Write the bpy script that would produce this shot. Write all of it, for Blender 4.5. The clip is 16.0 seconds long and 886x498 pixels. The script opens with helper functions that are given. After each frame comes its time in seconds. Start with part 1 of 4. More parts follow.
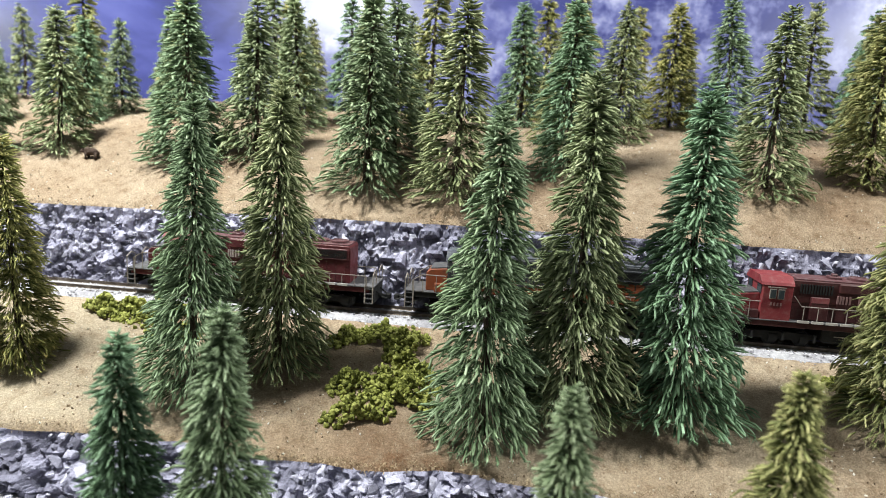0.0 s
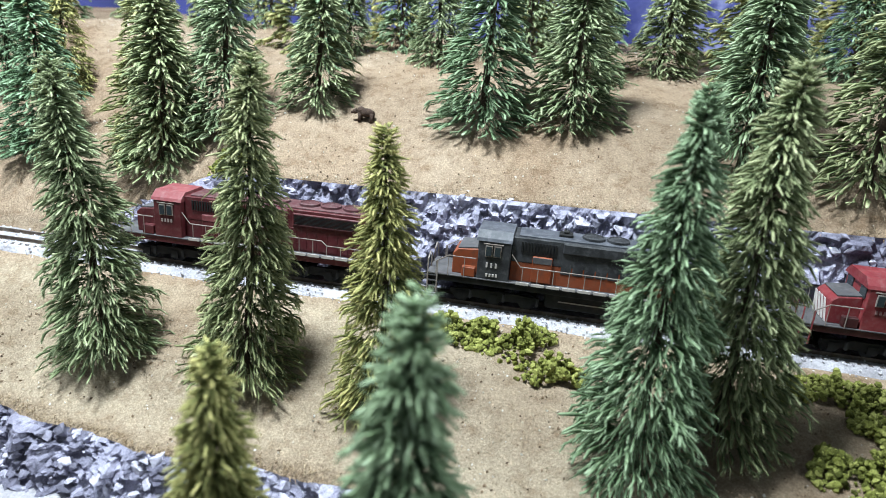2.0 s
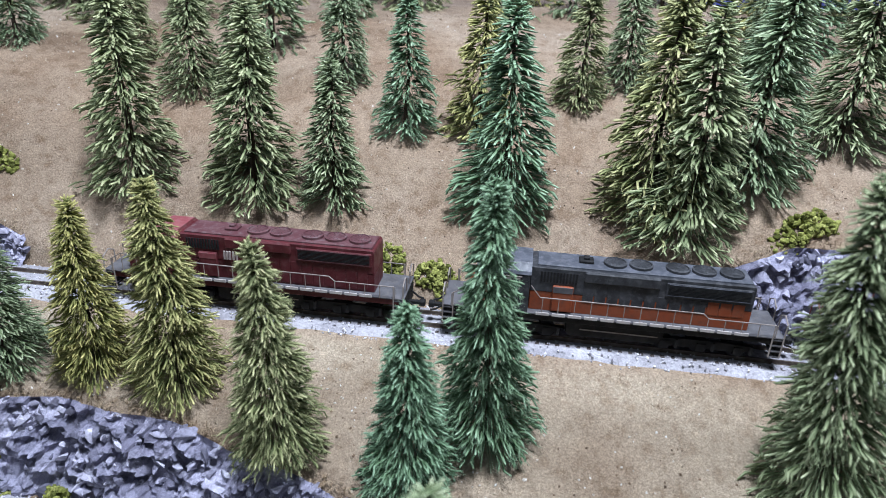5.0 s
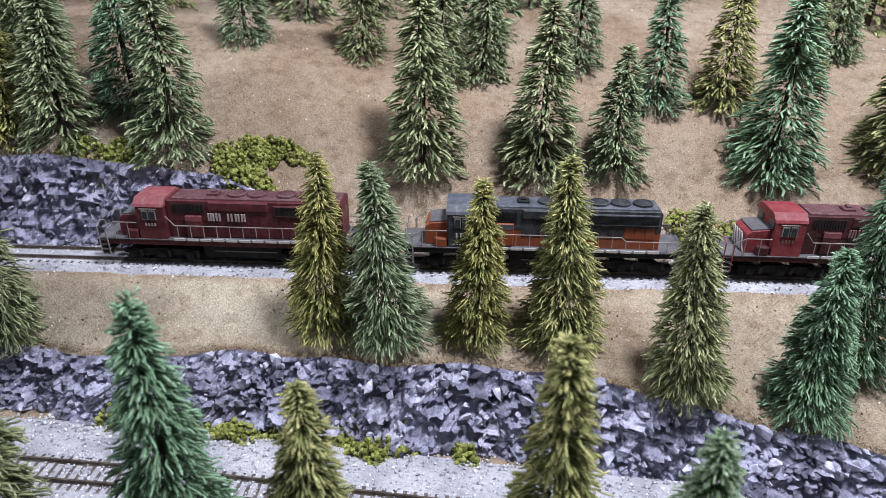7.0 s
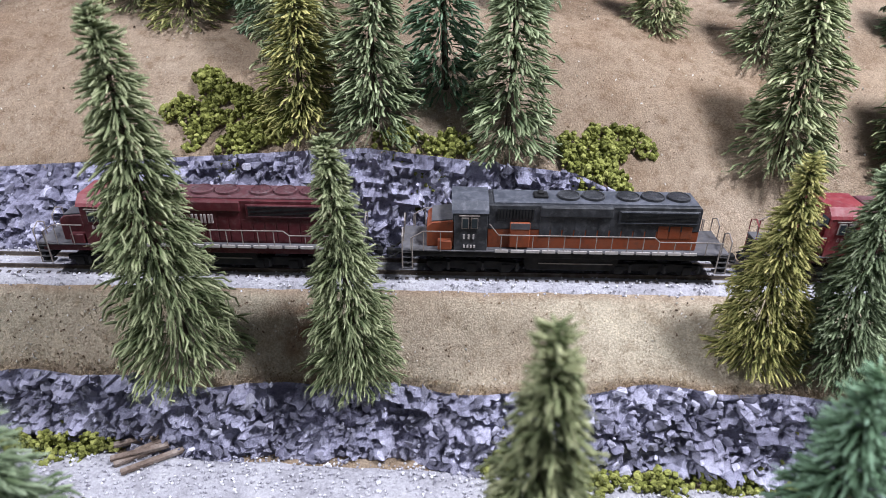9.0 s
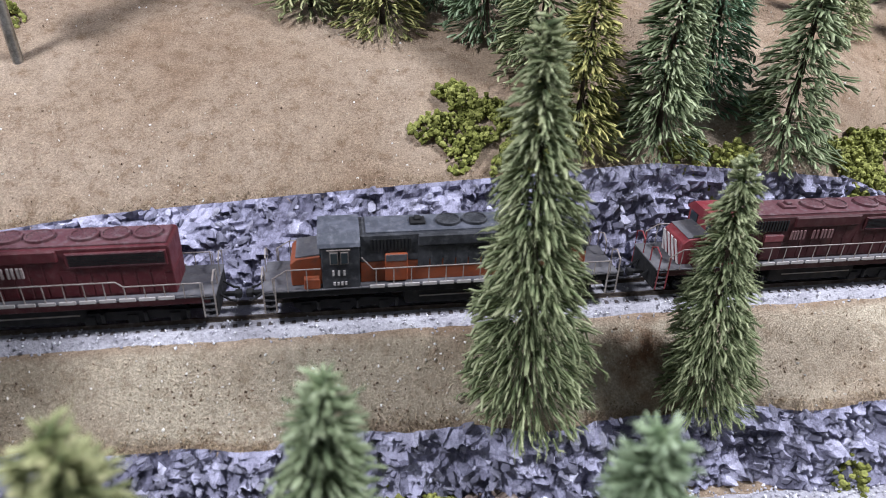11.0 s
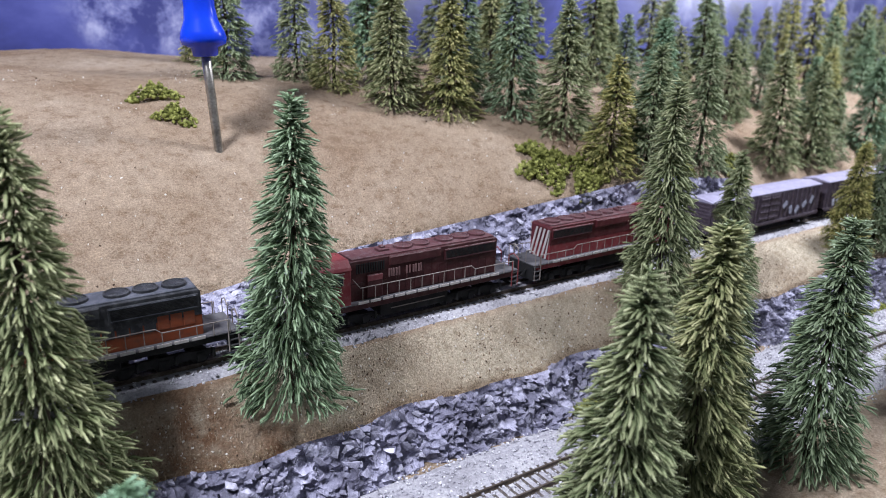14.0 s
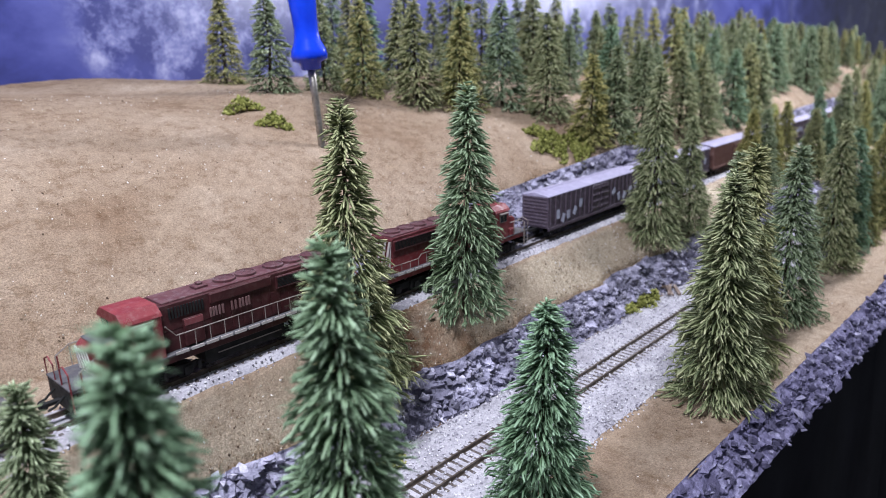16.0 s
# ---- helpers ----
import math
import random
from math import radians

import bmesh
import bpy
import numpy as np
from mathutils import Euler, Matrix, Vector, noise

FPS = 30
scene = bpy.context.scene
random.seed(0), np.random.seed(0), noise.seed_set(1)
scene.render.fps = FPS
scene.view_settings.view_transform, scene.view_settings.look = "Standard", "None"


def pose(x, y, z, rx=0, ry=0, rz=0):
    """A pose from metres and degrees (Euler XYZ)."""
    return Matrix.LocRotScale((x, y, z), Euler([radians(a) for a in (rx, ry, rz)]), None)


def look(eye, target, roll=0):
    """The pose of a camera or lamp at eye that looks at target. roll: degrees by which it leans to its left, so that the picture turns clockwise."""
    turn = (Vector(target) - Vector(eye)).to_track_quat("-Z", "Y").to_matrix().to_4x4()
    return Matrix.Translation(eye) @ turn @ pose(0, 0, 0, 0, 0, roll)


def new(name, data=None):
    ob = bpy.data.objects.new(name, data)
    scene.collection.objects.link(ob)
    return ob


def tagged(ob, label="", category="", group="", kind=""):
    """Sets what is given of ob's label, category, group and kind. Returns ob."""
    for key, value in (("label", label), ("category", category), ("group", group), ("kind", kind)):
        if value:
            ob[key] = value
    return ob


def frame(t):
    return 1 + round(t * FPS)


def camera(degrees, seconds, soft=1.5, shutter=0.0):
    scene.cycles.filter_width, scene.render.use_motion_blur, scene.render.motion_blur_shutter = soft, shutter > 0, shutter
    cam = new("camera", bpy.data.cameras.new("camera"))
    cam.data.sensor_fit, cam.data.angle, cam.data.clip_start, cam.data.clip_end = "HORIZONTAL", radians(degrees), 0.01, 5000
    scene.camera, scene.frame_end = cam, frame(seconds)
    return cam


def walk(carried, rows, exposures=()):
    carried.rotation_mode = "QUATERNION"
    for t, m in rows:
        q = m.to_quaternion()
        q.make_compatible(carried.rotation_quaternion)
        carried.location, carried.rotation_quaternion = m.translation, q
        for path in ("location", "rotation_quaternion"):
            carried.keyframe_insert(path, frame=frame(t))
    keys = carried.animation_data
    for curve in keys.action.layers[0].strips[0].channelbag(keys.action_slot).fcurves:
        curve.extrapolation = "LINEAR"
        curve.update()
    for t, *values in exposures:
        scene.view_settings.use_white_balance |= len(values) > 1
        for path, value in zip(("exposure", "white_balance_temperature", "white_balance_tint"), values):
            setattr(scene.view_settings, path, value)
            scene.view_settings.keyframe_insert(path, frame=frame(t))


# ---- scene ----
# A model railway in 1:160: x runs along the main track, y away from the aisle, z up from the rail head.
cam = camera(68.7, 16.0, soft=0.75)
cam.data.dof.use_dof, cam.data.dof.focus_distance, cam.data.dof.aperture_fstop = True, 0.25, 15.0

PATH = [
    (0, (-0.0654, -0.2844, 0.0800), (-0.1787, 0.6938, -0.0939), 3.08),
    (0.5, (-0.1106, -0.2637, 0.0750), (-0.2327, 0.7103, -0.1158), 3.42),
    (1, (-0.1493, -0.2453, 0.0774), (-0.2960, 0.7188, -0.1439), 3.54),
    (1.5, (-0.1743, -0.2430, 0.0883), (-0.3253, 0.7075, -0.1830), 4.18),
    (2, (-0.2150, -0.2337, 0.0958), (-0.3784, 0.7024, -0.2157), 4.23),
    (2.5, (-0.2582, -0.2217, 0.1015), (-0.4316, 0.7015, -0.2416), 4.38),
    (3, (-0.3011, -0.2043, 0.1080), (-0.4846, 0.7047, -0.2663), 3.72),
    (3.5, (-0.3304, -0.1997, 0.1042), (-0.5194, 0.6957, -0.2989), 4.63),
    (4, (-0.3689, -0.2039, 0.1095), (-0.5693, 0.6905, -0.2904), 3.56),
    (4.5, (-0.4235, -0.2098, 0.1213), (-0.5778, 0.6949, -0.2758), 3.65),
    (4.7, (-0.4374, -0.2093, 0.1245), (-0.5772, 0.6944, -0.2803), 3.00),
    (6.8, (-0.5934, -0.2551, 0.1278), (-0.6386, 0.6470, -0.3012), 0.83),
    (7, (-0.6057, -0.2533, 0.1278), (-0.6537, 0.6472, -0.3045), 0.30),
    (7.5, (-0.6550, -0.2496, 0.1247), (-0.6993, 0.6475, -0.3149), -0.45),
    (8, (-0.7018, -0.2370, 0.1202), (-0.7431, 0.6468, -0.3457), 0.54),
    (8.5, (-0.7352, -0.2203, 0.1207), (-0.7320, 0.6595, -0.3545), 1.03),
    (9, (-0.7681, -0.2129, 0.1227), (-0.7744, 0.6656, -0.3550), 0.82),
    (9.5, (-0.8114, -0.2034, 0.1254), (-0.8334, 0.6717, -0.3581), 0.60),
    (10, (-0.8459, -0.1891, 0.1197), (-0.8658, 0.6840, -0.3674), -0.02),
    (10.2, (-0.8605, -0.1849, 0.1168), (-0.8600, 0.6872, -0.3725), 0.62),
    (12.3, (-1.0042, -0.1942, 0.1354), (-0.6126, 0.6159, -0.3007), 0.64),
    (12.5, (-1.0214, -0.2002, 0.1317), (-0.6053, 0.6147, -0.2718), 0.48),
    (13, (-1.0602, -0.2094, 0.1227), (-0.5887, 0.5943, -0.2403), 0.63),
    (13.5, (-1.0936, -0.2175, 0.1202), (-0.5704, 0.5705, -0.2043), 1.55),
    (14, (-1.1273, -0.2240, 0.1105), (-0.5788, 0.5568, -0.1886), 1.78),
    (14.5, (-1.1766, -0.2145, 0.1033), (-0.6259, 0.5738, -0.1710), -0.12),
    (15, (-1.2090, -0.2034, 0.1006), (-0.6026, 0.5457, -0.1659), -1.03),
    (15.5, (-1.2353, -0.2051, 0.0972), (-0.5596, 0.4804, -0.1738), -0.92),
    (16, (-1.2803, -0.2104, 0.1028), (-0.5581, 0.4256, -0.1691), -1.47),
]
EXPOSURES = [(0, 0.50, 6900, 2), (1.5, 0.48, 6250, -5), (2.5, 0.12, 5950, 6), (4.5, -0.16, 5700, 9), (7, -0.14, 6100, 13), (8.5, 0.06, 6150, 14), (10, 0.16, 6150, 15), (12.5, 0.08, 6050, 13), (16, 0.03, 6100, 17)]
walk(cam, [(t, look(eye, target, roll)) for t, eye, target, roll in PATH], EXPOSURES)

# ---------------------------------------------------------------- light
world = bpy.data.worlds.new("room_light")
scene.world = world
world.use_nodes = True
world.node_tree.nodes["Background"].inputs[0].default_value = (0.84, 0.90, 1.0, 1)
world.node_tree.nodes["Background"].inputs[1].default_value = 0.18


def ceiling_lamp(x, y, z, watts, size):
    lamp = bpy.data.lights.new("layout_lamp", "AREA")
    lamp.shape, lamp.size, lamp.energy, lamp.color = "DISK", size, watts, (0.95, 0.97, 1.0)
    ob = new("layout_lamp", lamp)
    ob.matrix_basis = look((x, y, z), (x, y + 0.12, 0))


ceiling_lamp(-1.36, -0.12, 0.62, 8.2, 0.13)
ceiling_lamp(-0.42, -0.12, 0.62, 8.9, 0.13)
ceiling_lamp(0.62, -0.12, 0.62, 9.4, 0.13)


# ---------------------------------------------------------------- materials
def material(name, rough=0.8, metal=0.0, spec=0.3):
    m = bpy.data.materials.new(name)
    m.use_nodes = True
    nodes, links = m.node_tree.nodes, m.node_tree.links
    bsdf = nodes["Principled BSDF"]
    bsdf.inputs["Roughness"].default_value = rough
    bsdf.inputs["Metallic"].default_value = metal
    bsdf.inputs["Specular IOR Level"].default_value = spec
    return m, nodes, links, bsdf


def ramp(nodes, links, source, stops):
    r = nodes.new("ShaderNodeValToRGB")
    el = r.color_ramp.elements
    while len(el) < len(stops):
        el.new(0.5)
    for e, (p, c) in zip(el, stops):
        e.position, e.color = p, (*c, 1)
    links.new(source, r.inputs[0])
    return r.outputs[0]


def noise_tex(nodes, links, scale, detail=4.0, rough=0.6, coord="Object"):
    co = nodes.new("ShaderNodeTexCoord")
    n = nodes.new("ShaderNodeTexNoise")
    n.inputs["Scale"].default_value, n.inputs["Detail"].default_value = scale, detail
    n.inputs["Roughness"].default_value = rough
    links.new(co.outputs[coord], n.inputs["Vector"])
    return n.outputs["Fac"]


def mixed(nodes, links, fac, a, b, mode="MIX"):
    m = nodes.new("ShaderNodeMix")
    m.data_type, m.blend_type = "RGBA", mode
    for socket, v in ((m.inputs["Factor"], fac), (m.inputs["A"], a), (m.inputs["B"], b)):
        if isinstance(v, (int, float)):
            socket.default_value = v
        elif isinstance(v, tuple):
            socket.default_value = (*v, 1)
        else:
            links.new(v, socket)
    return m.outputs["Result"]


def bump(nodes, links, bsdf, height_socket, distance, strength=0.8):
    b = nodes.new("ShaderNodeBump")
    b.inputs["Distance"].default_value, b.inputs["Strength"].default_value = distance, strength
    links.new(height_socket, b.inputs["Height"])
    links.new(b.outputs[0], bsdf.inputs["Normal"])


def grainy(name, dark, mid, light, coarse, fine, rough=0.85, depth=0.0004, metal=0.0, spec=0.25):
    """Two scales of colour variation and a fine relief."""
    m, nodes, links, bsdf = material(name, rough, metal, spec)
    big = ramp(nodes, links, noise_tex(nodes, links, coarse), [(0.3, dark), (0.5, mid), (0.72, light)])
    small = noise_tex(nodes, links, fine, 3, 0.7)
    grain = ramp(nodes, links, small, [(0.3, (0.55, 0.55, 0.55)), (0.7, (1.25, 1.25, 1.25))])
    links.new(mixed(nodes, links, 0.7, big, grain, "MULTIPLY"), bsdf.inputs["Base Color"])
    bump(nodes, links, bsdf, small, depth)
    return m


def island_mix(name, stops, rough=0.8, fine=0.0, depth=0.0003, spec=0.25, tint=0.0):
    """Colour by the piece, with a shift from object to object."""
    m, nodes, links, bsdf = material(name, rough, 0.0, spec)
    geo = nodes.new("ShaderNodeNewGeometry")
    col = ramp(nodes, links, geo.outputs["Random Per Island"], stops)
    if tint:
        info = nodes.new("ShaderNodeObjectInfo")
        shift = ramp(nodes, links, info.outputs["Random"], [(0.0, (0.80, 1.0, 1.12)), (0.5, (1.0, 1.0, 0.95)), (1.0, (1.22, 1.1, 0.72))])
        col = mixed(nodes, links, tint, col, shift, "MULTIPLY")
    if fine:
        small = noise_tex(nodes, links, fine, 4, 0.7)
        grain = ramp(nodes, links, small, [(0.35, (0.5, 0.5, 0.5)), (0.65, (1.3, 1.3, 1.3))])
        col = mixed(nodes, links, 0.75, col, grain, "MULTIPLY")
        bump(nodes, links, bsdf, small, depth)
    links.new(col, bsdf.inputs["Base Color"])
    return m


def ground_material():
    m, nodes, links, bsdf = material("dry_static_grass", 0.95, 0, 0.1)
    broad = ramp(nodes, links, noise_tex(nodes, links, 14, 3), [(0.30, (0.25, 0.172, 0.117)), (0.45, (0.335, 0.253, 0.185)), (0.58, (0.38, 0.296, 0.224)), (0.72, (0.43, 0.348, 0.274))])
    mid = ramp(nodes, links, noise_tex(nodes, links, 170, 6, 0.7), [(0.3, (0.58, 0.50, 0.42)), (0.5, (1.0, 1.0, 1.0)), (0.7, (1.2, 1.19, 1.16))])
    fine_n = noise_tex(nodes, links, 1300, 5, 0.8)
    fine = ramp(nodes, links, fine_n, [(0.32, (0.58, 0.53, 0.48)), (0.5, (1.0, 1.0, 0.98)), (0.64, (1.5, 1.47, 1.42))])
    col = mixed(nodes, links, 0.85, broad, mid, "MULTIPLY")
    col = mixed(nodes, links, 0.85, col, fine, "MULTIPLY")
    # pale shelf turf, lightened further in colour where the slope gets little lamp light
    grey = ramp(nodes, links, noise_tex(nodes, links, 9, 2), [(0.32, (0, 0, 0)), (0.54, (1, 1, 1))])
    lifted_turf = mixed(nodes, links, 0.85, mixed(nodes, links, 0.6, (0.56, 0.50, 0.395), mid, "MULTIPLY"), fine, "MULTIPLY")
    shelf = nodes.new("ShaderNodeAttribute")
    shelf.attribute_name = "pale_lifted_turf"
    both = nodes.new("ShaderNodeMath")
    both.operation = "MULTIPLY"
    links.new(shelf.outputs["Fac"], both.inputs[0])
    links.new(grey, both.inputs[1])
    col = mixed(nodes, links, both.outputs[0], col, lifted_turf)
    # brown litter in loose drifts
    drift = ramp(nodes, links, noise_tex(nodes, links, 26, 4, 0.6), [(0.46, (0, 0, 0)), (0.62, (1, 1, 1))])
    fleck = ramp(nodes, links, noise_tex(nodes, links, 620, 3, 0.6), [(0.52, (0, 0, 0)), (0.70, (0.5, 0.5, 0.5))])
    col = mixed(nodes, links, mixed(nodes, links, 1.0, drift, fleck, "MULTIPLY"), col, (0.20, 0.125, 0.08))
    # rust-brown soil showing through the turf, with tree shadow painted into the same brown
    bare = nodes.new("ShaderNodeAttribute")
    bare.attribute_name = "soil_and_shade"
    ragged = nodes.new("ShaderNodeMath")
    ragged.operation = "MULTIPLY"
    links.new(bare.outputs["Fac"], ragged.inputs[0])
    links.new(ramp(nodes, links, noise_tex(nodes, links, 110, 5, 0.7), [(0.34, (0.25, 0.25, 0.25)), (0.56, (1, 1, 1))]), ragged.inputs[1])
    shaded_earth = mixed(nodes, links, 0.9, (0.21, 0.118, 0.070), fine, "MULTIPLY")
    col = mixed(nodes, links, ragged.outputs[0], col, shaded_earth)
    links.new(col, bsdf.inputs["Base Color"])
    bump(nodes, links, bsdf, fine_n, 0.0011, 1.0)
    return m


def painted(name, colour, worn, grime, rough=0.5):
    """Weathered plastic shell: flat paint, rubbed lighter, streaked with dust."""
    m, nodes, links, bsdf = material(name, rough, 0.0, 0.35)
    rub = ramp(nodes, links, noise_tex(nodes, links, 160, 5, 0.65), [(0.42, colour), (0.7, worn)])
    dust = ramp(nodes, links, noise_tex(nodes, links, 420, 4, 0.7), [(0.5, (0, 0, 0)), (0.78, (0.7, 0.7, 0.7))])
    links.new(mixed(nodes, links, dust, rub, grime), bsdf.inputs["Base Color"])
    rr = ramp(nodes, links, noise_tex(nodes, links, 300), [(0.3, (rough - 0.12,) * 3), (0.7, (rough + 0.2,) * 3)])
    links.new(rr, bsdf.inputs["Roughness"])
    bump(nodes, links, bsdf, noise_tex(nodes, links, 900, 3), 0.00008, 0.5)
    return m


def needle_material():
    """Dyed fibres: dark at the wire, paler towards the branch ends; the dye shifts from tree to tree."""
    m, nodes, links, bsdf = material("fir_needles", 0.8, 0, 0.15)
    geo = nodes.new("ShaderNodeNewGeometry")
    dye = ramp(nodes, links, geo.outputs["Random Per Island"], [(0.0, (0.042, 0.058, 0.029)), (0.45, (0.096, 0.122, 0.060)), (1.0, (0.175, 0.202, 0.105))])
    tip_tone = ramp(nodes, links, geo.outputs["Random Per Island"], [(0.0, (0.22, 0.25, 0.145)), (0.6, (0.37, 0.395, 0.245)), (1.0, (0.57, 0.575, 0.40))])
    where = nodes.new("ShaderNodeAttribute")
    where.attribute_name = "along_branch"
    tip_mix = ramp(nodes, links, where.outputs["Fac"], [(0.30, (0, 0, 0)), (0.95, (1, 1, 1))])
    info = nodes.new("ShaderNodeObjectInfo")
    shift = ramp(nodes, links, info.outputs["Random"], [(0.0, (0.66, 1.0, 1.02)), (0.3, (0.86, 1.0, 0.98)), (0.65, (1.06, 1.02, 0.84)), (1.0, (1.28, 1.10, 0.60))])
    col = mixed(nodes, links, 0.9, mixed(nodes, links, tip_mix, dye, tip_tone), shift, "MULTIPLY")
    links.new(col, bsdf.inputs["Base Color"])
    return m


def rock_material():
    """Cast plaster rock: slate wash, chunk by chunk, with worn pale edges and dark stains."""
    m, nodes, links, bsdf = material("grey_cast_rock", 0.75, 0, 0.25)
    co = nodes.new("ShaderNodeTexCoord")
    cell = nodes.new("ShaderNodeTexVoronoi")
    cell.inputs["Scale"].default_value = 130
    links.new(co.outputs["Object"], cell.inputs["Vector"])
    tone = nodes.new("ShaderNodeSeparateColor")
    links.new(cell.outputs["Color"], tone.inputs[0])
    chunk = ramp(nodes, links, tone.outputs[0], [(0.0, (0.20, 0.195, 0.265)), (0.35, (0.31, 0.305, 0.405)), (0.7, (0.43, 0.42, 0.545)), (1.0, (0.55, 0.54, 0.67))])
    veins = ramp(nodes, links, noise_tex(nodes, links, 330, 6, 0.7), [(0.34, (0.40, 0.40, 0.43)), (0.46, (0.92, 0.92, 0.93)), (0.62, (1.08, 1.08, 1.08)), (0.74, (1.4, 1.4, 1.38))])
    small = noise_tex(nodes, links, 1300, 5, 0.75)
    grain = ramp(nodes, links, small, [(0.3, (0.6, 0.6, 0.62)), (0.7, (1.3, 1.3, 1.3))])
    stain = ramp(nodes, links, noise_tex(nodes, links, 42, 3, 0.6), [(0.36, (0.48, 0.47, 0.50)), (0.55, (1.05, 1.05, 1.05))])
    col = mixed(nodes, links, 0.9, chunk, veins, "MULTIPLY")
    col = mixed(nodes, links, 0.7, col, grain, "MULTIPLY")
    links.new(mixed(nodes, links, 0.85, col, stain, "MULTIPLY"), bsdf.inputs["Base Color"])
    bump(nodes, links, bsdf, small, 0.0010)
    return m


GROUND = ground_material()
BALLAST = grainy("grey_ballast", (0.27, 0.26, 0.29), (0.39, 0.38, 0.42), (0.5, 0.49, 0.52), 60, 900, 0.9, 0.0009)
PEBBLE = island_mix("ballast_stone", [(0.0, (0.22, 0.21, 0.25)), (0.4, (0.45, 0.44, 0.49)), (0.8, (0.62, 0.61, 0.66)), (1.0, (0.74, 0.73, 0.76))], 0.85)
ROCK = island_mix("grey_slate_rock", [(0.0, (0.12, 0.117, 0.16)), (0.3, (0.25, 0.245, 0.325)), (0.65, (0.40, 0.39, 0.50)), (1.0, (0.58, 0.57, 0.69))], 0.75, 420, 0.0008)
ROCK_CORE = rock_material()
# Edge rock facing away from the lamps: its shade is painted in as darker violet.
RIM_CAST = grainy("shaded_violet_edge_rock", (0.065, 0.06, 0.115), (0.155, 0.145, 0.25), (0.30, 0.29, 0.43), 190, 1300, 0.7, 0.0007)
RIM_STONE = island_mix("shaded_violet_edge_stone", [(0.0, (0.04, 0.04, 0.07)), (0.5, (0.13, 0.12, 0.21)), (1.0, (0.32, 0.31, 0.44))], 0.7, 420, 0.0006)
NEEDLES = needle_material()
BARK = grainy("dark_bark", (0.02, 0.015, 0.01), (0.05, 0.035, 0.022), (0.09, 0.07, 0.05), 300, 1500)
FOAM = island_mix("foam_foliage", [(0.0, (0.07, 0.078, 0.014)), (0.5, (0.205, 0.22, 0.05)), (1.0, (0.38, 0.39, 0.12))], 0.9, 1500, 0.0006)
RAIL = grainy("weathered_rail", (0.07, 0.055, 0.045), (0.12, 0.095, 0.075), (0.22, 0.19, 0.16), 200, 1500, 0.45, 0.0001, 0.6)
TIE = grainy("dark_sleeper", (0.05, 0.04, 0.04), (0.10, 0.085, 0.08), (0.17, 0.15, 0.14), 300, 1600, 0.85, 0.0002)
BLACK = painted("black_running_gear", (0.006, 0.006, 0.007), (0.014, 0.014, 0.015), (0.028, 0.026, 0.024), 0.75)
RED = painted("faded_red_paint", (0.070, 0.010, 0.014), (0.110, 0.022, 0.027), (0.12, 0.062, 0.064))
CHALKY = painted("chalky_red_roof", (0.19, 0.045, 0.053), (0.26, 0.09, 0.095), (0.24, 0.16, 0.16), 0.6)
MAROON = painted("grimy_maroon_paint", (0.042, 0.009, 0.011), (0.070, 0.018, 0.020), (0.09, 0.052, 0.05))
BRIGHT_RED = painted("bright_red_paint", (0.165, 0.020, 0.027), (0.23, 0.048, 0.052), (0.21, 0.11, 0.11))
DULL_RED = painted("dusty_red_roof", (0.085, 0.030, 0.036), (0.125, 0.06, 0.065), (0.18, 0.148, 0.155), 0.6)
SOOT = painted("charcoal_paint", (0.020, 0.021, 0.025), (0.055, 0.057, 0.065), (0.12, 0.12, 0.13), 0.55)
# Dusty charcoal roof, its lamp-lit gloss painted in as a lighter grey.
ROOF_SOOT = painted("lit_dusty_grey_roof", (0.055, 0.06, 0.075), (0.11, 0.115, 0.14), (0.19, 0.19, 0.22), 0.5)
ORANGE = painted("faded_orange_paint", (0.23, 0.052, 0.018), (0.22, 0.07, 0.035), (0.07, 0.045, 0.036))
DECK = painted("grey_walkway", (0.07, 0.068, 0.076), (0.12, 0.117, 0.127), (0.14, 0.128, 0.12), 0.7)
STEEL = painted("pale_handrail", (0.20, 0.17, 0.155), (0.34, 0.31, 0.29), (0.17, 0.11, 0.095), 0.5)
PALE = painted("pale_lettering", (0.42, 0.39, 0.38), (0.52, 0.49, 0.48), (0.26, 0.2, 0.2), 0.6)
LETTER = painted("worn_lettering", (0.30, 0.25, 0.24), (0.40, 0.35, 0.34), (0.20, 0.10, 0.10), 0.6)
GLASS, _n, _l, _b = material("cab_glass", 0.12, 0, 0.6)
_b.inputs["Base Color"].default_value = (0.03, 0.038, 0.045, 1)
DIM_LETTER = painted("rubbed_lettering", (0.15, 0.075, 0.075), (0.20, 0.12, 0.12), (0.12, 0.06, 0.06), 0.6)
PLUM = painted("faded_plum_boxcar", (0.062, 0.045, 0.062), (0.095, 0.075, 0.10), (0.17, 0.15, 0.20), 0.55)
ROOF_GREY = painted("pale_violet_roof", (0.33, 0.31, 0.44), (0.42, 0.40, 0.53), (0.27, 0.25, 0.34), 0.45)
BROWN = painted("boxcar_brown", (0.12, 0.055, 0.045), (0.17, 0.09, 0.075), (0.24, 0.19, 0.19), 0.6)
SPRAY = painted("spray_paint", (0.30, 0.32, 0.42), (0.42, 0.44, 0.54), (0.16, 0.15, 0.2), 0.6)
BLUE_PLASTIC, _n, _l, _b = material("blue_plastic", 0.22, 0, 0.5)
_c = ramp(_n, _l, noise_tex(_n, _l, 60), [(0.4, (0.006, 0.04, 0.62)), (0.7, (0.01, 0.06, 0.75))])
_l.new(_c, _b.inputs["Base Color"])
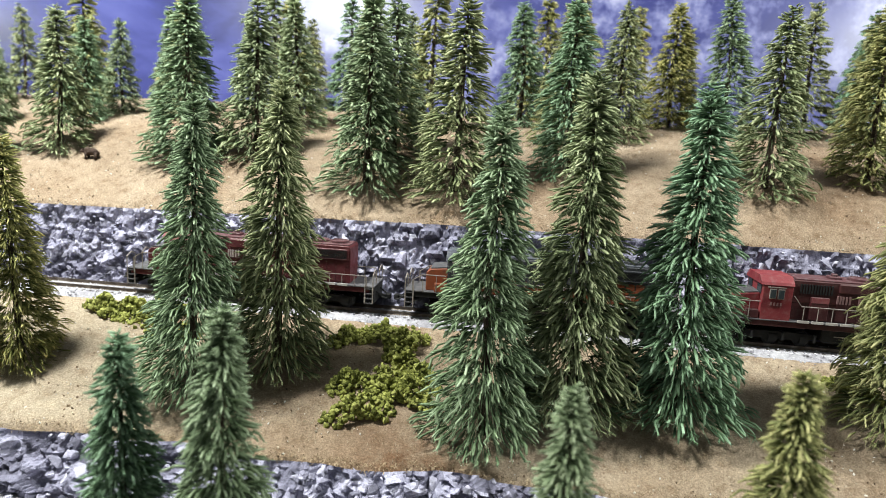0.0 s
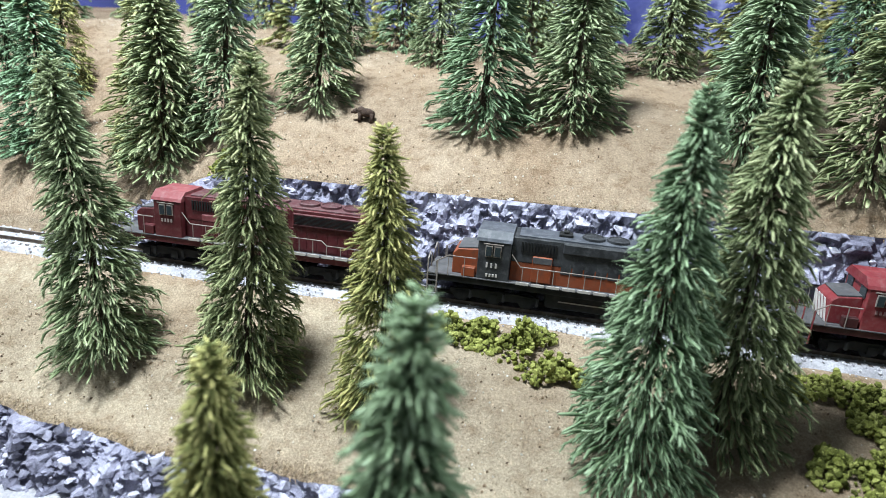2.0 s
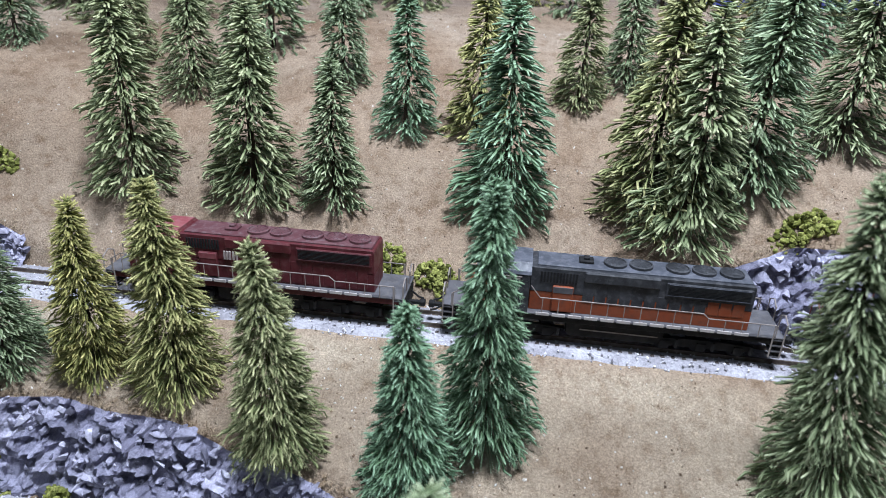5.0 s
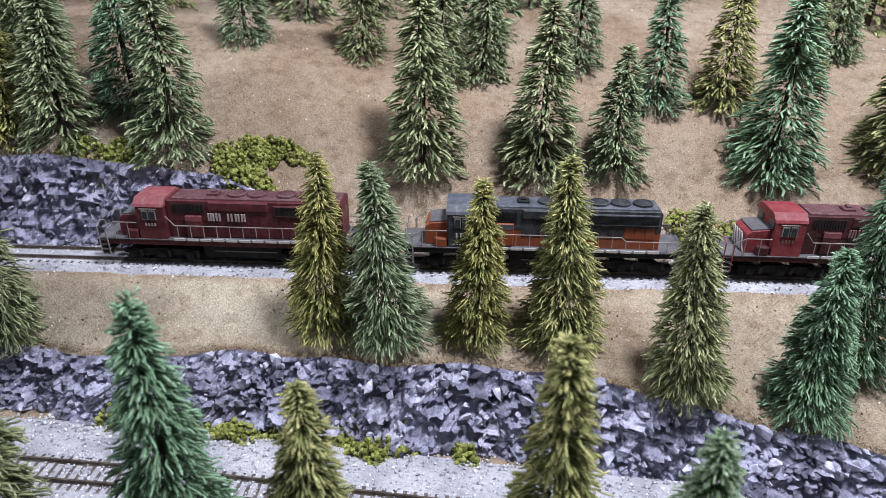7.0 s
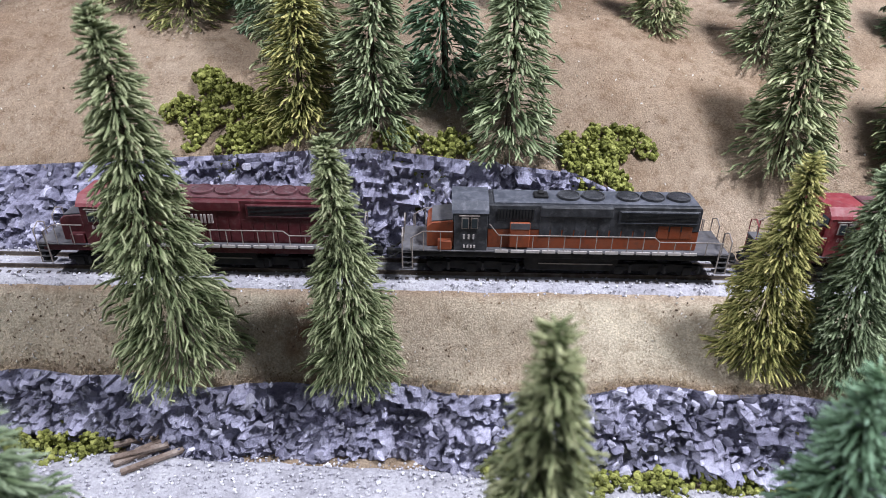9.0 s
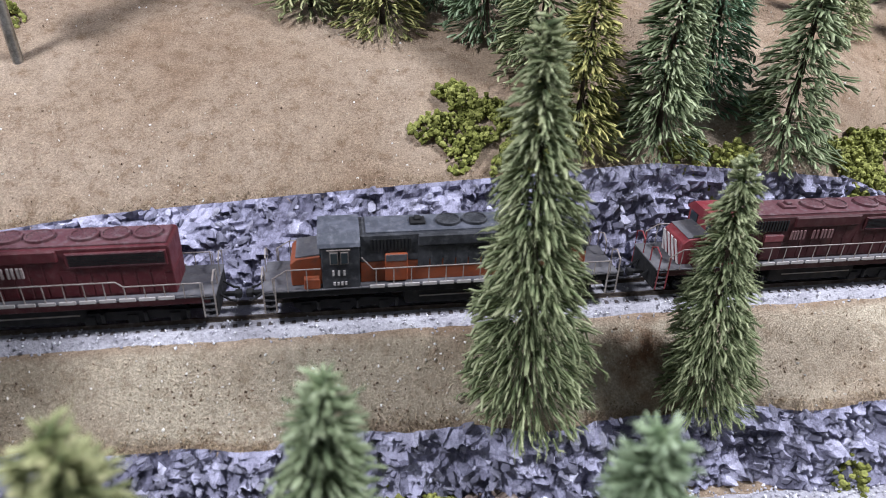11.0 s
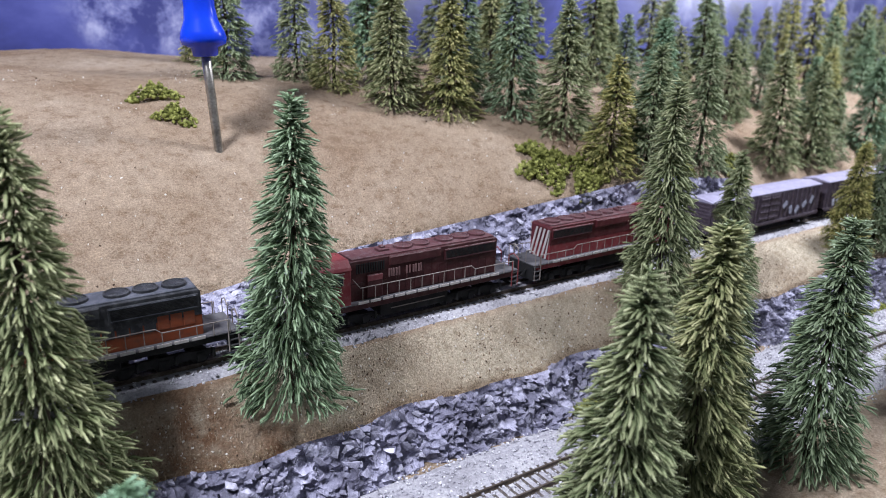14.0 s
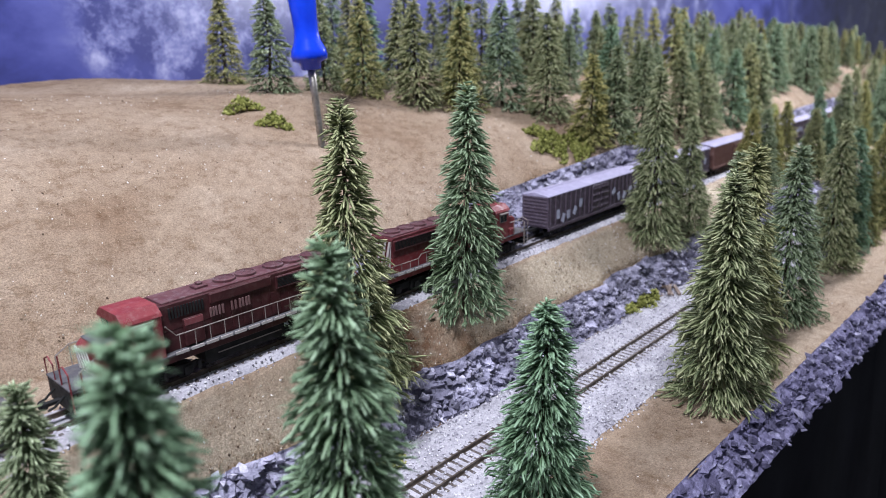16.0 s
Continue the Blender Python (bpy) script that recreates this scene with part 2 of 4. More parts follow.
SHAFT = grainy("worn_steel", (0.25, 0.23, 0.2), (0.42, 0.39, 0.35), (0.55, 0.52, 0.48), 150, 900, 0.35, 0.0001, 0.9, 0.5)
FUR = grainy("brown_fur", (0.03, 0.02, 0.016), (0.07, 0.045, 0.035), (0.12, 0.085, 0.07), 400, 1800)
WOOD = grainy("weathered_wood", (0.10, 0.07, 0.055), (0.20, 0.15, 0.125), (0.31, 0.26, 0.23), 220, 1300, 0.85)
CLOTH = grainy("black_curtain", (0.008, 0.008, 0.011), (0.013, 0.013, 0.018), (0.022, 0.022, 0.029), 20, 900, 0.9, 0.0003)
FLOOR = grainy("dark_carpet", (0.02, 0.02, 0.024), (0.035, 0.035, 0.04), (0.05, 0.05, 0.055), 10, 300, 0.95)
STRIPE = PALE


def backdrop_material():
    m, nodes, links, bsdf = material("printed_mountains", 0.35, 0, 0.4)
    co = nodes.new("ShaderNodeTexCoord")
    mp = nodes.new("ShaderNodeMapping")
    mp.inputs["Scale"].default_value = (1.0, 1.0, 1.6)
    mp.inputs["Rotation"].default_value = (0, 0.5, 0)
    links.new(co.outputs["Object"], mp.inputs["Vector"])
    n = nodes.new("ShaderNodeTexNoise")
    n.inputs["Scale"].default_value, n.inputs["Detail"].default_value = 7.0, 9
    n.inputs["Roughness"].default_value, n.inputs["Distortion"].default_value = 0.62, 0.6
    links.new(mp.outputs[0], n.inputs["Vector"])
    slope = ramp(nodes, links, n.outputs["Fac"], [(0.36, (0.016, 0.020, 0.095)), (0.50, (0.040, 0.047, 0.20)), (0.64, (0.075, 0.085, 0.28))])
    crag = ramp(nodes, links, noise_tex(nodes, links, 34, 10, 0.72), [(0.45, (0.035, 0.04, 0.16)), (0.54, (0.14, 0.15, 0.33)), (0.66, (0.33, 0.34, 0.52))])
    bare = ramp(nodes, links, noise_tex(nodes, links, 3.4, 5, 0.6), [(0.53, (0, 0, 0)), (0.60, (1, 1, 1))])
    hue = mixed(nodes, links, bare, slope, crag)
    links.new(hue, bsdf.inputs["Base Color"])
    return m


BACKDROP = backdrop_material()


# ---------------------------------------------------------------- mesh helpers
def link(name, bm, mat, parent=None, label="", smooth=False):
    me = bpy.data.meshes.new(name)
    bm.to_mesh(me)
    bm.free()
    for p in me.polygons:
        p.use_smooth = smooth
    for x in (mat if isinstance(mat, (list, tuple)) else [mat]):
        me.materials.append(x)
    ob = new(name, me)
    ob.parent = parent
    if label:
        ob["label"] = label
    return ob


def part(name, bm, mat, parent, label="", smooth=False):
    return link(name, bm, mat, parent, label, smooth)


def raw_mesh(name, verts, faces, mat, smooth=False):
    me = bpy.data.meshes.new(name)
    me.from_pydata(np.asarray(verts).tolist(), [], faces if isinstance(faces, list) else faces.tolist())
    me.materials.append(mat)
    me.polygons.foreach_set("use_smooth", [smooth] * len(me.polygons))
    me.update()
    return me


def box(bm, x0, x1, y0, y1, z0, z1, bevel=0.0, taper=0.0):
    """A block; taper draws the top in across y."""
    c = [(x, y, z) for z in (z0, z1) for y in (y0, y1) for x in (x0, x1)]
    v = [bm.verts.new((x, y * (1 - taper) if z == z1 else y, z)) for x, y, z in c]
    f = [bm.faces.new([v[i] for i in q]) for q in ((0, 2, 3, 1), (4, 5, 7, 6), (0, 1, 5, 4), (2, 6, 7, 3), (0, 4, 6, 2), (1, 3, 7, 5))]
    if bevel:
        edges = {e for q in f for e in q.edges}
        bmesh.ops.bevel(bm, geom=list(edges), offset=bevel, segments=1, affect="EDGES")
    return bm


def prism(bm, outline, y0, y1, bevel=0.0):
    """An outline in x, z drawn across y."""
    a = [bm.verts.new((x, y0, z)) for x, z in outline]
    b = [bm.verts.new((x, y1, z)) for x, z in outline]
    n = len(a)
    faces = [bm.faces.new(a), bm.faces.new(b[::-1])]
    for i in range(n):
        faces.append(bm.faces.new((a[i], b[i], b[(i + 1) % n], a[(i + 1) % n])))
    bmesh.ops.recalc_face_normals(bm, faces=faces)
    if bevel:
        bmesh.ops.bevel(bm, geom=list({e for q in faces for e in q.edges}), offset=bevel, segments=1, affect="EDGES")
    return bm


def turned(bm, rings, sides=12, m=None):
    """A shape of revolution about z from (radius, z) rings."""
    m = m or Matrix()
    loops = [[bm.verts.new(m @ Vector((r * math.cos(2 * math.pi * i / sides), r * math.sin(2 * math.pi * i / sides), z))) for i in range(sides)] for r, z in rings]
    for a, b in zip(loops, loops[1:]):
        for i in range(sides):
            bm.faces.new((a[i], a[(i + 1) % sides], b[(i + 1) % sides], b[i]))
    bm.faces.new(loops[0][::-1])
    bm.faces.new(loops[-1])
    return bm


def rod(bm, points, r, sides=5):
    """A thin bar along points."""
    last = None
    for i, p in enumerate(points):
        p = Vector(p)
        d = Vector(points[min(i + 1, len(points) - 1)]) - Vector(points[max(i - 1, 0)])
        q = d.to_track_quat("Z", "Y")
        ring = [bm.verts.new(p + q @ Vector((r * math.cos(2 * math.pi * k / sides), r * math.sin(2 * math.pi * k / sides), 0))) for k in range(sides)]
        if last:
            for k in range(sides):
                bm.faces.new((last[k], last[(k + 1) % sides], ring[(k + 1) % sides], ring[k]))
        else:
            bm.faces.new(ring[::-1])
        last = ring
    bm.faces.new(last)
    return bm


def thing(name, label, category, group="", at=None):
    ob = new(name)
    ob.empty_display_size = 0.005
    if at is not None:
        ob.matrix_basis = at
    return tagged(ob, label, category, group)


# ---------------------------------------------------------------- ground
EDGE_X = (-1.6, -1.12, -1.0, -.93, -.8, -.72, -.66, -.42, -.36, -.1, .6)
EDGE_Y = (.03, .034, .037, .035, .021, .019, .017, .016, .022, .017, .018)
EDGE_Z = (-.002, .002, .018, .024, .038, .030, .003, .003, .032, .037, .037)
BANK_X = (-1.6, -1.15, -.97, -.77, -.66, -.62, -.55, -.5, -.45, -.38, -.2, .6)
BANK_Y = (-.026, -.027, -.032, -.040, -.047, -.052, -.056, -.070, -.080, -.078, -.088, -.088)
BANK_Z = (-.028, -.028, -.027, -.025, -.018, -.016, -.018, -.026, -.03, -.03, -.03, -.03)
LOW = -.0495
FRONT_X, FRONT_Y = (-2.2, -1.6, -1.07, -.79, -.5, 1.5), (-.10, -.115, -.138, -.158, -.172, -.172)


def edge(x):
    return float(np.interp(x, EDGE_X, EDGE_Y)), float(np.interp(x, EDGE_X, EDGE_Z))


def bank(x):
    w = 0.0022 * math.sin(x * 61) + 0.0015 * math.sin(x * 143 + 1)
    return float(np.interp(x, BANK_X, BANK_Y)) + w, float(np.interp(x, BANK_X, BANK_Z))


def front(x):
    return float(np.interp(x, FRONT_X, FRONT_Y))


def height(x, y):
    (ye, ze), (yb, zb) = edge(x), bank(x)
    if y > ye:
        roll = 0.006 * noise.noise((x * 9, y * 9, 0)) * min(1, (y - ye) / .03)
        return ze + (.098 - ze) * (1 - math.exp(-(y - ye) / .08)) + roll
    if y > .013:
        return -.004 + (ze + .004) * (y - .013) / (ye - .013)
    if y > -.014:
        return -.004
    if y > yb:
        k = (y + .014) / (yb + .014)
        return -.004 + (zb + .004) * k + 0.0022 * noise.noise((x * 30, y * 30, 2)) * min(1, k * 3)
    if y > yb - .010:
        return zb + (LOW - zb) * (yb - y) / .010
    return LOW


# Brown patches beside trees (x, y, radius): earth plus the trees' shadow as colour.
SOIL_SHADE = [(-1.085, -0.022, 0.022), (-0.814, -0.025, 0.018), (-0.097, -0.087, 0.022), (-0.015, -0.028, 0.022), (-1.059, -0.033, 0.016)]


def build_ground():
    xs = np.concatenate([np.arange(-2.2, -1.4, .02), np.arange(-1.4, .4, .005), np.arange(.4, 1.5, .02)])
    verts, faces, pale, soil = [], [], [], []
    rows = 74
    for x in xs:
        (ye, ze), (yb, zb), yf = edge(x), bank(x), front(x)
        ys = np.concatenate([np.linspace(yf, yb - .0102, 14, endpoint=False), np.linspace(yb - .0102, yb, 5, endpoint=False),
                             np.linspace(yb, -.014, 11, endpoint=False), np.linspace(-.014, .013, 3, endpoint=False),
                             np.linspace(.013, ye, 6, endpoint=False), ye + (.36 - ye) * np.linspace(0, 1, 35) ** 1.5])
        for y in ys:
            z = height(x, y)
            verts.append((x, y, z + 0.0007 * noise.noise((x * 120, y * 120, 0))))
            # pale turf by x, with missing lamp light made up in the tone
            pale.append(float(np.interp(x, (-1.2, -1.0, -.85, -.66, -.5, -.40, -.22, -.16), (.5, .7, 1, .8, .35, .4, .5, .2))) if yb < y < -.014 else .15 if y < ye else 0.0)
            soil.append(max(math.exp(-((x - a) / r) ** 2 - ((y - b) / r / .8) ** 2) for a, b, r in SOIL_SHADE))
    n = len(xs)
    k = len(verts) // n
    faces = [(i * k + j, (i + 1) * k + j, (i + 1) * k + j + 1, i * k + j + 1) for i in range(n - 1) for j in range(k - 1)]
    me = raw_mesh("ground", verts, faces, GROUND, True)
    at = me.attributes.new("pale_lifted_turf", "FLOAT", "POINT")
    at.data.foreach_set("value", pale)
    me.attributes.new("soil_and_shade", "FLOAT", "POINT").data.foreach_set("value", soil)
    tagged(new("ground", me), "tan scenic hillside with dry static grass over plaster", "ground", kind="structure")


build_ground()


def build_shell():
    bm = bmesh.new()
    outer = []
    for i in range(61):
        x = -2.6 + i * 0.11
        outer.append((x, .36 - .10 * max(0, (-1.5 - x)) ** 1.2, 0))
    a = [bm.verts.new((x, y, -.05)) for x, y, _ in outer] + []
    b = [bm.verts.new((x, y, .62)) for x, y, _ in outer]
    a2 = [bm.verts.new((x, y + .006, -.05)) for x, y, _ in outer]
    b2 = [bm.verts.new((x, y + .006, .62)) for x, y, _ in outer]
    for i in range(60):
        bm.faces.new((a[i], a[i + 1], b[i + 1], b[i]))
        bm.faces.new((a2[i + 1], a2[i], b2[i], b2[i + 1]))
        bm.faces.new((b[i], b[i + 1], b2[i + 1], b2[i]))
    tagged(link("backdrop", bm, BACKDROP, smooth=True), "printed blue mountain backdrop behind the layout", "backdrop", kind="structure")

    bm = bmesh.new()
    top, low = [], []
    for i in range(150):
        x = -2.2 + i * 0.025
        fold = 0.004 * math.sin(i * 1.3) + 0.003 * math.sin(i * 2.9)
        y = front(x)
        top.append((bm.verts.new((x, y - .006 + fold * .2, LOW - .018)), bm.verts.new((x, y - .018 + fold, LOW - .25)), bm.verts.new((x, y - .03 + fold * 2, LOW - .8))))
    for a, b in zip(top, top[1:]):
        for k in range(2):
            bm.faces.new((a[k + 1], b[k + 1], b[k], a[k]))
    tagged(link("curtain", bm, CLOTH, smooth=True), "black cloth curtain hanging below the layout edge", "curtain", kind="structure")
    bm = bmesh.new()
    box(bm, -4, 3.5, -3, 1.5, LOW - .86, LOW - .80)
    tagged(link("floor", bm, FLOOR), "dark carpeted room floor under the layout", "floor", kind="structure")


build_shell()


# ---------------------------------------------------------------- tracks
def lower_y(x):
    return -.080 - .046 * (x + .85) - .03 * max(0, x + .72) * 1.2


def strip(name, label, centre, z, half, shoulder, x0, x1):
    verts, faces = [], []
    xs = np.arange(x0, x1, .006)
    prof = [(-half - shoulder, -.0065), (-half, 0), (-half * .5, .0006), (0, .0006), (half * .5, .0006), (half, 0), (half + shoulder, -.0065)]
    for x in xs:
        for dy, dz in prof:
            wob = .0012 * noise.noise((x * 90, dy * 500, z * 50)) * (1 if abs(dy) > half * .9 else .2)
            verts.append((x, centre(x) + dy + wob, z + dz + wob * .3))
    k = len(prof)
    faces = [(i * k + j, (i + 1) * k + j, (i + 1) * k + j + 1, i * k + j + 1) for i in range(len(xs) - 1) for j in range(k - 1)]
    tagged(new(name, raw_mesh(name, verts, faces, BALLAST, True)), label, "ballast", kind="structure")


strip("main_ballast", "pale grey gravel ballast under the main track", lambda x: 0, -.0022, .011, .0045, -2.1, 1.4)
strip("lower_ballast", "pale grey gravel bed of the lower track", lower_y, LOW + .0016, .026, .01, -2.1, .2)


def build_track(name, label, centre, z, x0, x1, tie_reach):
    track = thing(name, label, "railway track")
    track["kind"] = "structure"
    for side in (-.0045, .0045):
        bm = bmesh.new()
        last = None
        for x in np.arange(x0, x1, .02):
            y = centre(x) + side
            ring = [bm.verts.new((x, y + dy, z + dz)) for dy, dz in ((-.0006, -.0018), (.0006, -.0018), (.0002, -.0013), (.00035, 0), (-.00035, 0), (-.0002, -.0013))]
            if last:
                for k in range(6):
                    bm.faces.new((last[k], ring[k], ring[(k + 1) % 6], last[(k + 1) % 6]))
            last = ring
        part("rail", bm, RAIL, track)
    bm = bmesh.new()
    box(bm, -.0008, .0008, -.0081, .0081, z - .0031, z - .0017, .0002)
    first = part("sleeper", bm, TIE, track)
    lo, hi = tie_reach
    rest_v, rest_f = [], []
    base_v = [tuple(v.co) for v in first.data.vertices]
    base_f = [tuple(p.vertices) for p in first.data.polygons]
    first.location = (lo, centre(lo), 0)
    for i, x in enumerate(np.arange(x0, x1, .0037)):
        if lo < x < hi:
            ob = new("sleeper", first.data)
            ob.parent = track
            ob.location = (x, centre(x), 0)
            ob.rotation_euler = (0, 0, 0.03 * noise.noise((i * 3.1, 0, 0)))
        else:
            o = len(rest_v)
            rest_v += [(vx + x, vy + centre(x), vz) for vx, vy, vz in base_v]
            rest_f += [tuple(o + q for q in f) for f in base_f]
    me = raw_mesh("far_sleepers", rest_v, rest_f, TIE)
    ob = new("far_sleepers", me)
    ob.parent = track
    ob["kind"] = "stuff"


build_track("main_track", "dark rails on sleepers along the ballast", lambda x: 0, 0.0, -2.1, 1.4, (-1.05, -.1))
build_track("lower_track", "empty brown rails on dark sleepers in pale gravel", lower_y, LOW + .004, -2.1, .2, (-1.25, -.65))


# ---------------------------------------------------------------- stones
def stone_shapes(count, seed):
    rng = random.Random(seed)
    out = []
    for _ in range(count):
        bm = bmesh.new()
        for _ in range(11):
            v = Vector((rng.gauss(0, 1), rng.gauss(0, 1), rng.gauss(0, 1))).normalized()
            s = rng.uniform(.8, 1.1)
            bm.verts.new((v.x * s, v.y * s * .8, v.z * s * .75))
        bmesh.ops.convex_hull(bm, input=bm.verts)
        bmesh.ops.delete(bm, geom=[v for v in bm.verts if not v.link_faces], context="VERTS")
        bm.verts.index_update()
        out.append((np.array([v.co[:] for v in bm.verts]), [tuple(v.index for v in f.verts) for f in bm.faces]))
        bm.free()
    return out


SHAPES = stone_shapes(14, 4)


class Pile:
    def __init__(self):
        self.v, self.f, self.n = [], [], 0

    def add(self, shape, place, size, turn):
        pts = shape[0] * np.array(size)
        pts = pts @ np.array(Euler(turn).to_matrix()).T + np.array(place)
        self.v.append(pts)
        self.f += [tuple(i + self.n for i in q) for q in shape[1]]
        self.n += len(pts)

    def mesh(self, name, mat):
        return raw_mesh(name, np.concatenate(self.v), self.f, mat)


def facet(x, z, seed, scale):
    """How far a chunk of the face stands out: a random plane for each cell."""
    q = (x * scale, z * scale * 1.15, seed)
    c = noise.voronoi(q)[1][0]
    r = noise.noise_vector((c[0] * 7.7 + 3, c[1] * 7.7, seed * 1.3))
    return 0.5 * r[0] + (q[0] - c[0]) * r[1] * 1.1 + (q[1] - c[1]) * (r[2] - .35) * 1.1


def rock_face(name, label, foot, crest, spans, near, seed, relief, per_metre, stone=None, cast=None):
    """A cut face of broken stone, from its foot line to its crest line."""
    rng = random.Random(seed)
    wall = thing(name, label, "rock face")
    wall["kind"] = "structure"
    verts, faces, pile = [], [], Pile()
    stone, cast = stone or ROCK, cast or ROCK_CORE
    shared = [raw_mesh("stone", s[0], s[1], stone) for s in SHAPES]
    made = 0
    for x0, x1 in spans:
        xs = np.arange(x0, x1, .0011)
        o = len(verts)
        for x in xs:
            a, b = Vector(foot(x)), Vector(crest(x))
            tall = (b - a).length
            for j in range(25):
                p = a.lerp(b, j / 24)
                v = tall * j / 24
                d = facet(x, v, seed, 120) * relief + facet(x, v, seed + 5, 330) * relief * .45
                k = min(1, min(j, 24 - j) / 2 + .25) * min(1, tall / .02)
                verts.append((p.x, p.y - max(d, -.0012) * k - .0026, p.z + d * k * .25 + .0004))
        faces += [(o + i * 25 + j, o + (i + 1) * 25 + j, o + (i + 1) * 25 + j + 1, o + i * 25 + j + 1) for i in range(len(xs) - 1) for j in range(24)]
        for _ in range(int((x1 - x0) * per_metre)):
            x = rng.uniform(x0, x1)
            a, b = Vector(foot(x)), Vector(crest(x))
            tall = (b - a).length
            if tall < .004 or rng.random() > tall / .03 + .15:
                continue
            k = rng.random()
            p = a.lerp(b, k) + Vector((0, -.0026 - rng.random() * .0014, 0))
            s = rng.uniform(.0009, .0036) * (0.7 + .5 * rng.random())
            size3 = (s * rng.uniform(.8, 1.4), s * .8, s * rng.uniform(.6, 1.1))
            turn = [rng.uniform(-.9, .9), rng.uniform(-.9, .9), rng.uniform(0, 6.28)]
            i = rng.randrange(len(SHAPES))
            if near[0] < x < near[1] and made < 300 and s > .0018:
                ob = new("stone", shared[i])
                ob.parent = wall
                ob.matrix_basis = Matrix.LocRotScale(p, Euler(turn), Vector(size3))
                made += 1
            else:
                pile.add(SHAPES[i], p, size3, turn)
    core = new("core", raw_mesh("core", verts, faces, cast))
    core.parent = wall
    rest = new("broken_stone", pile.mesh("broken_stone", stone))
    rest.parent = wall
    rest["kind"] = "stuff"


rock_face("rock_cutting", "jagged grey rock cutting behind the main track", lambda x: (x, .0135, -.004),
          lambda x: (x, edge(x)[0] + .001, edge(x)[1] + .0008), [(-1.13, -.67), (-.41, .35)], (-.97, -.72), 11, .0072, 1900)
rock_face("rock_bank", "grey broken rock bank below the turf shelf", lambda x: (x, bank(x)[0] - .0105, LOW - .001),
          lambda x: (x, bank(x)[0] + .0005, bank(x)[1]), [(-1.5, .3)], (-1.02, -.72), 12, .0072, 1900)
# The rim takes the darker violet rock, which carries its shade as colour.
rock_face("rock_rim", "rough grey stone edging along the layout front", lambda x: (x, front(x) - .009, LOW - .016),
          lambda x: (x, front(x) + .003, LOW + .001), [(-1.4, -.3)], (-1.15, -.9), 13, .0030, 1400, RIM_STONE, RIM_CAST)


def scatter_pebbles():
    rng = random.Random(5)
    octa = (np.array([(1, 0, 0), (-1, 0, 0), (0, 1, 0), (0, -1, 0), (0, 0, .8), (0, 0, -.8)], float), [(0, 2, 4), (2, 1, 4), (1, 3, 4), (3, 0, 4), (2, 0, 5), (1, 2, 5), (3, 1, 5), (0, 3, 5)])
    for name, label, centre, z, spread, x0, x1, count in (
            ("track_gravel", "loose pale gravel beside the main track", lambda x: 0, -.0022, .0145, -1.35, .35, 9000),
            ("yard_gravel", "loose pale gravel round the lower track", lower_y, LOW + .0018, .033, -1.35, -.5, 15000)):
        pile = Pile()
        for _ in range(count):
            x, dy = rng.uniform(x0, x1), rng.uniform(-1, 1) * spread
            y = centre(x) + dy
            if name == "yard_gravel" and y > bank(x)[0] - .008:
                continue
            s = rng.uniform(.0003, .0008) * (1.4 if name == "yard_gravel" and rng.random() < .2 else 1)
            drop = .003 * max(0, (abs(dy) - spread * .76) / (spread * .24))
            pile.add(octa, (x, y, z + .0006 - drop), (s, s * .9, s * .8), (rng.random() * 3, rng.random() * 3, rng.random() * 6))
        tagged(new(name, pile.mesh(name, PEBBLE)), label, "gravel", kind="stuff")


scatter_pebbles()


def scatter_crumbs():
    rng = random.Random(8)
    octa = (np.array([(1, 0, 0), (-1, 0, 0), (0, 1, 0), (0, -1, 0), (0, 0, .8), (0, 0, -.8)], float), [(0, 2, 4), (2, 1, 4), (1, 3, 4), (3, 0, 4), (2, 0, 5), (1, 2, 5), (3, 1, 5), (0, 3, 5)])
    pile = Pile()
    for _ in range(24000):
        x = rng.uniform(-1.4, .3)
        (ye, ze), (yb, zb), yf = edge(x), bank(x), front(x)
        pick = rng.random()
        y = rng.uniform(yb, -.016) if pick < .4 else rng.uniform(yf + .004, -.105) if pick < .5 else ye + .001 + .2 * rng.random() ** 1.7
        if noise.noise((x * 25, y * 25, 4)) + rng.uniform(-.3, .3) < 0:
            continue
        s = rng.uniform(.00025, .00075)
        pile.add(octa, (x, y, height(x, y) + s * .3), (s, s * .8, s * .6), (rng.random() * 3, rng.random() * 3, rng.random() * 6))
    tagged(new("loose_crumbs", pile.mesh("loose_crumbs", CRUMB)), "loose crumbs of soil and pale grit on the turf", "grit", kind="stuff")


CRUMB = island_mix("soil_crumb", [(0.0, (0.07, 0.045, 0.03)), (0.3, (0.24, 0.165, 0.11)), (0.65, (0.50, 0.42, 0.32)), (1.0, (0.78, 0.76, 0.73))], 0.9)
scatter_crumbs()


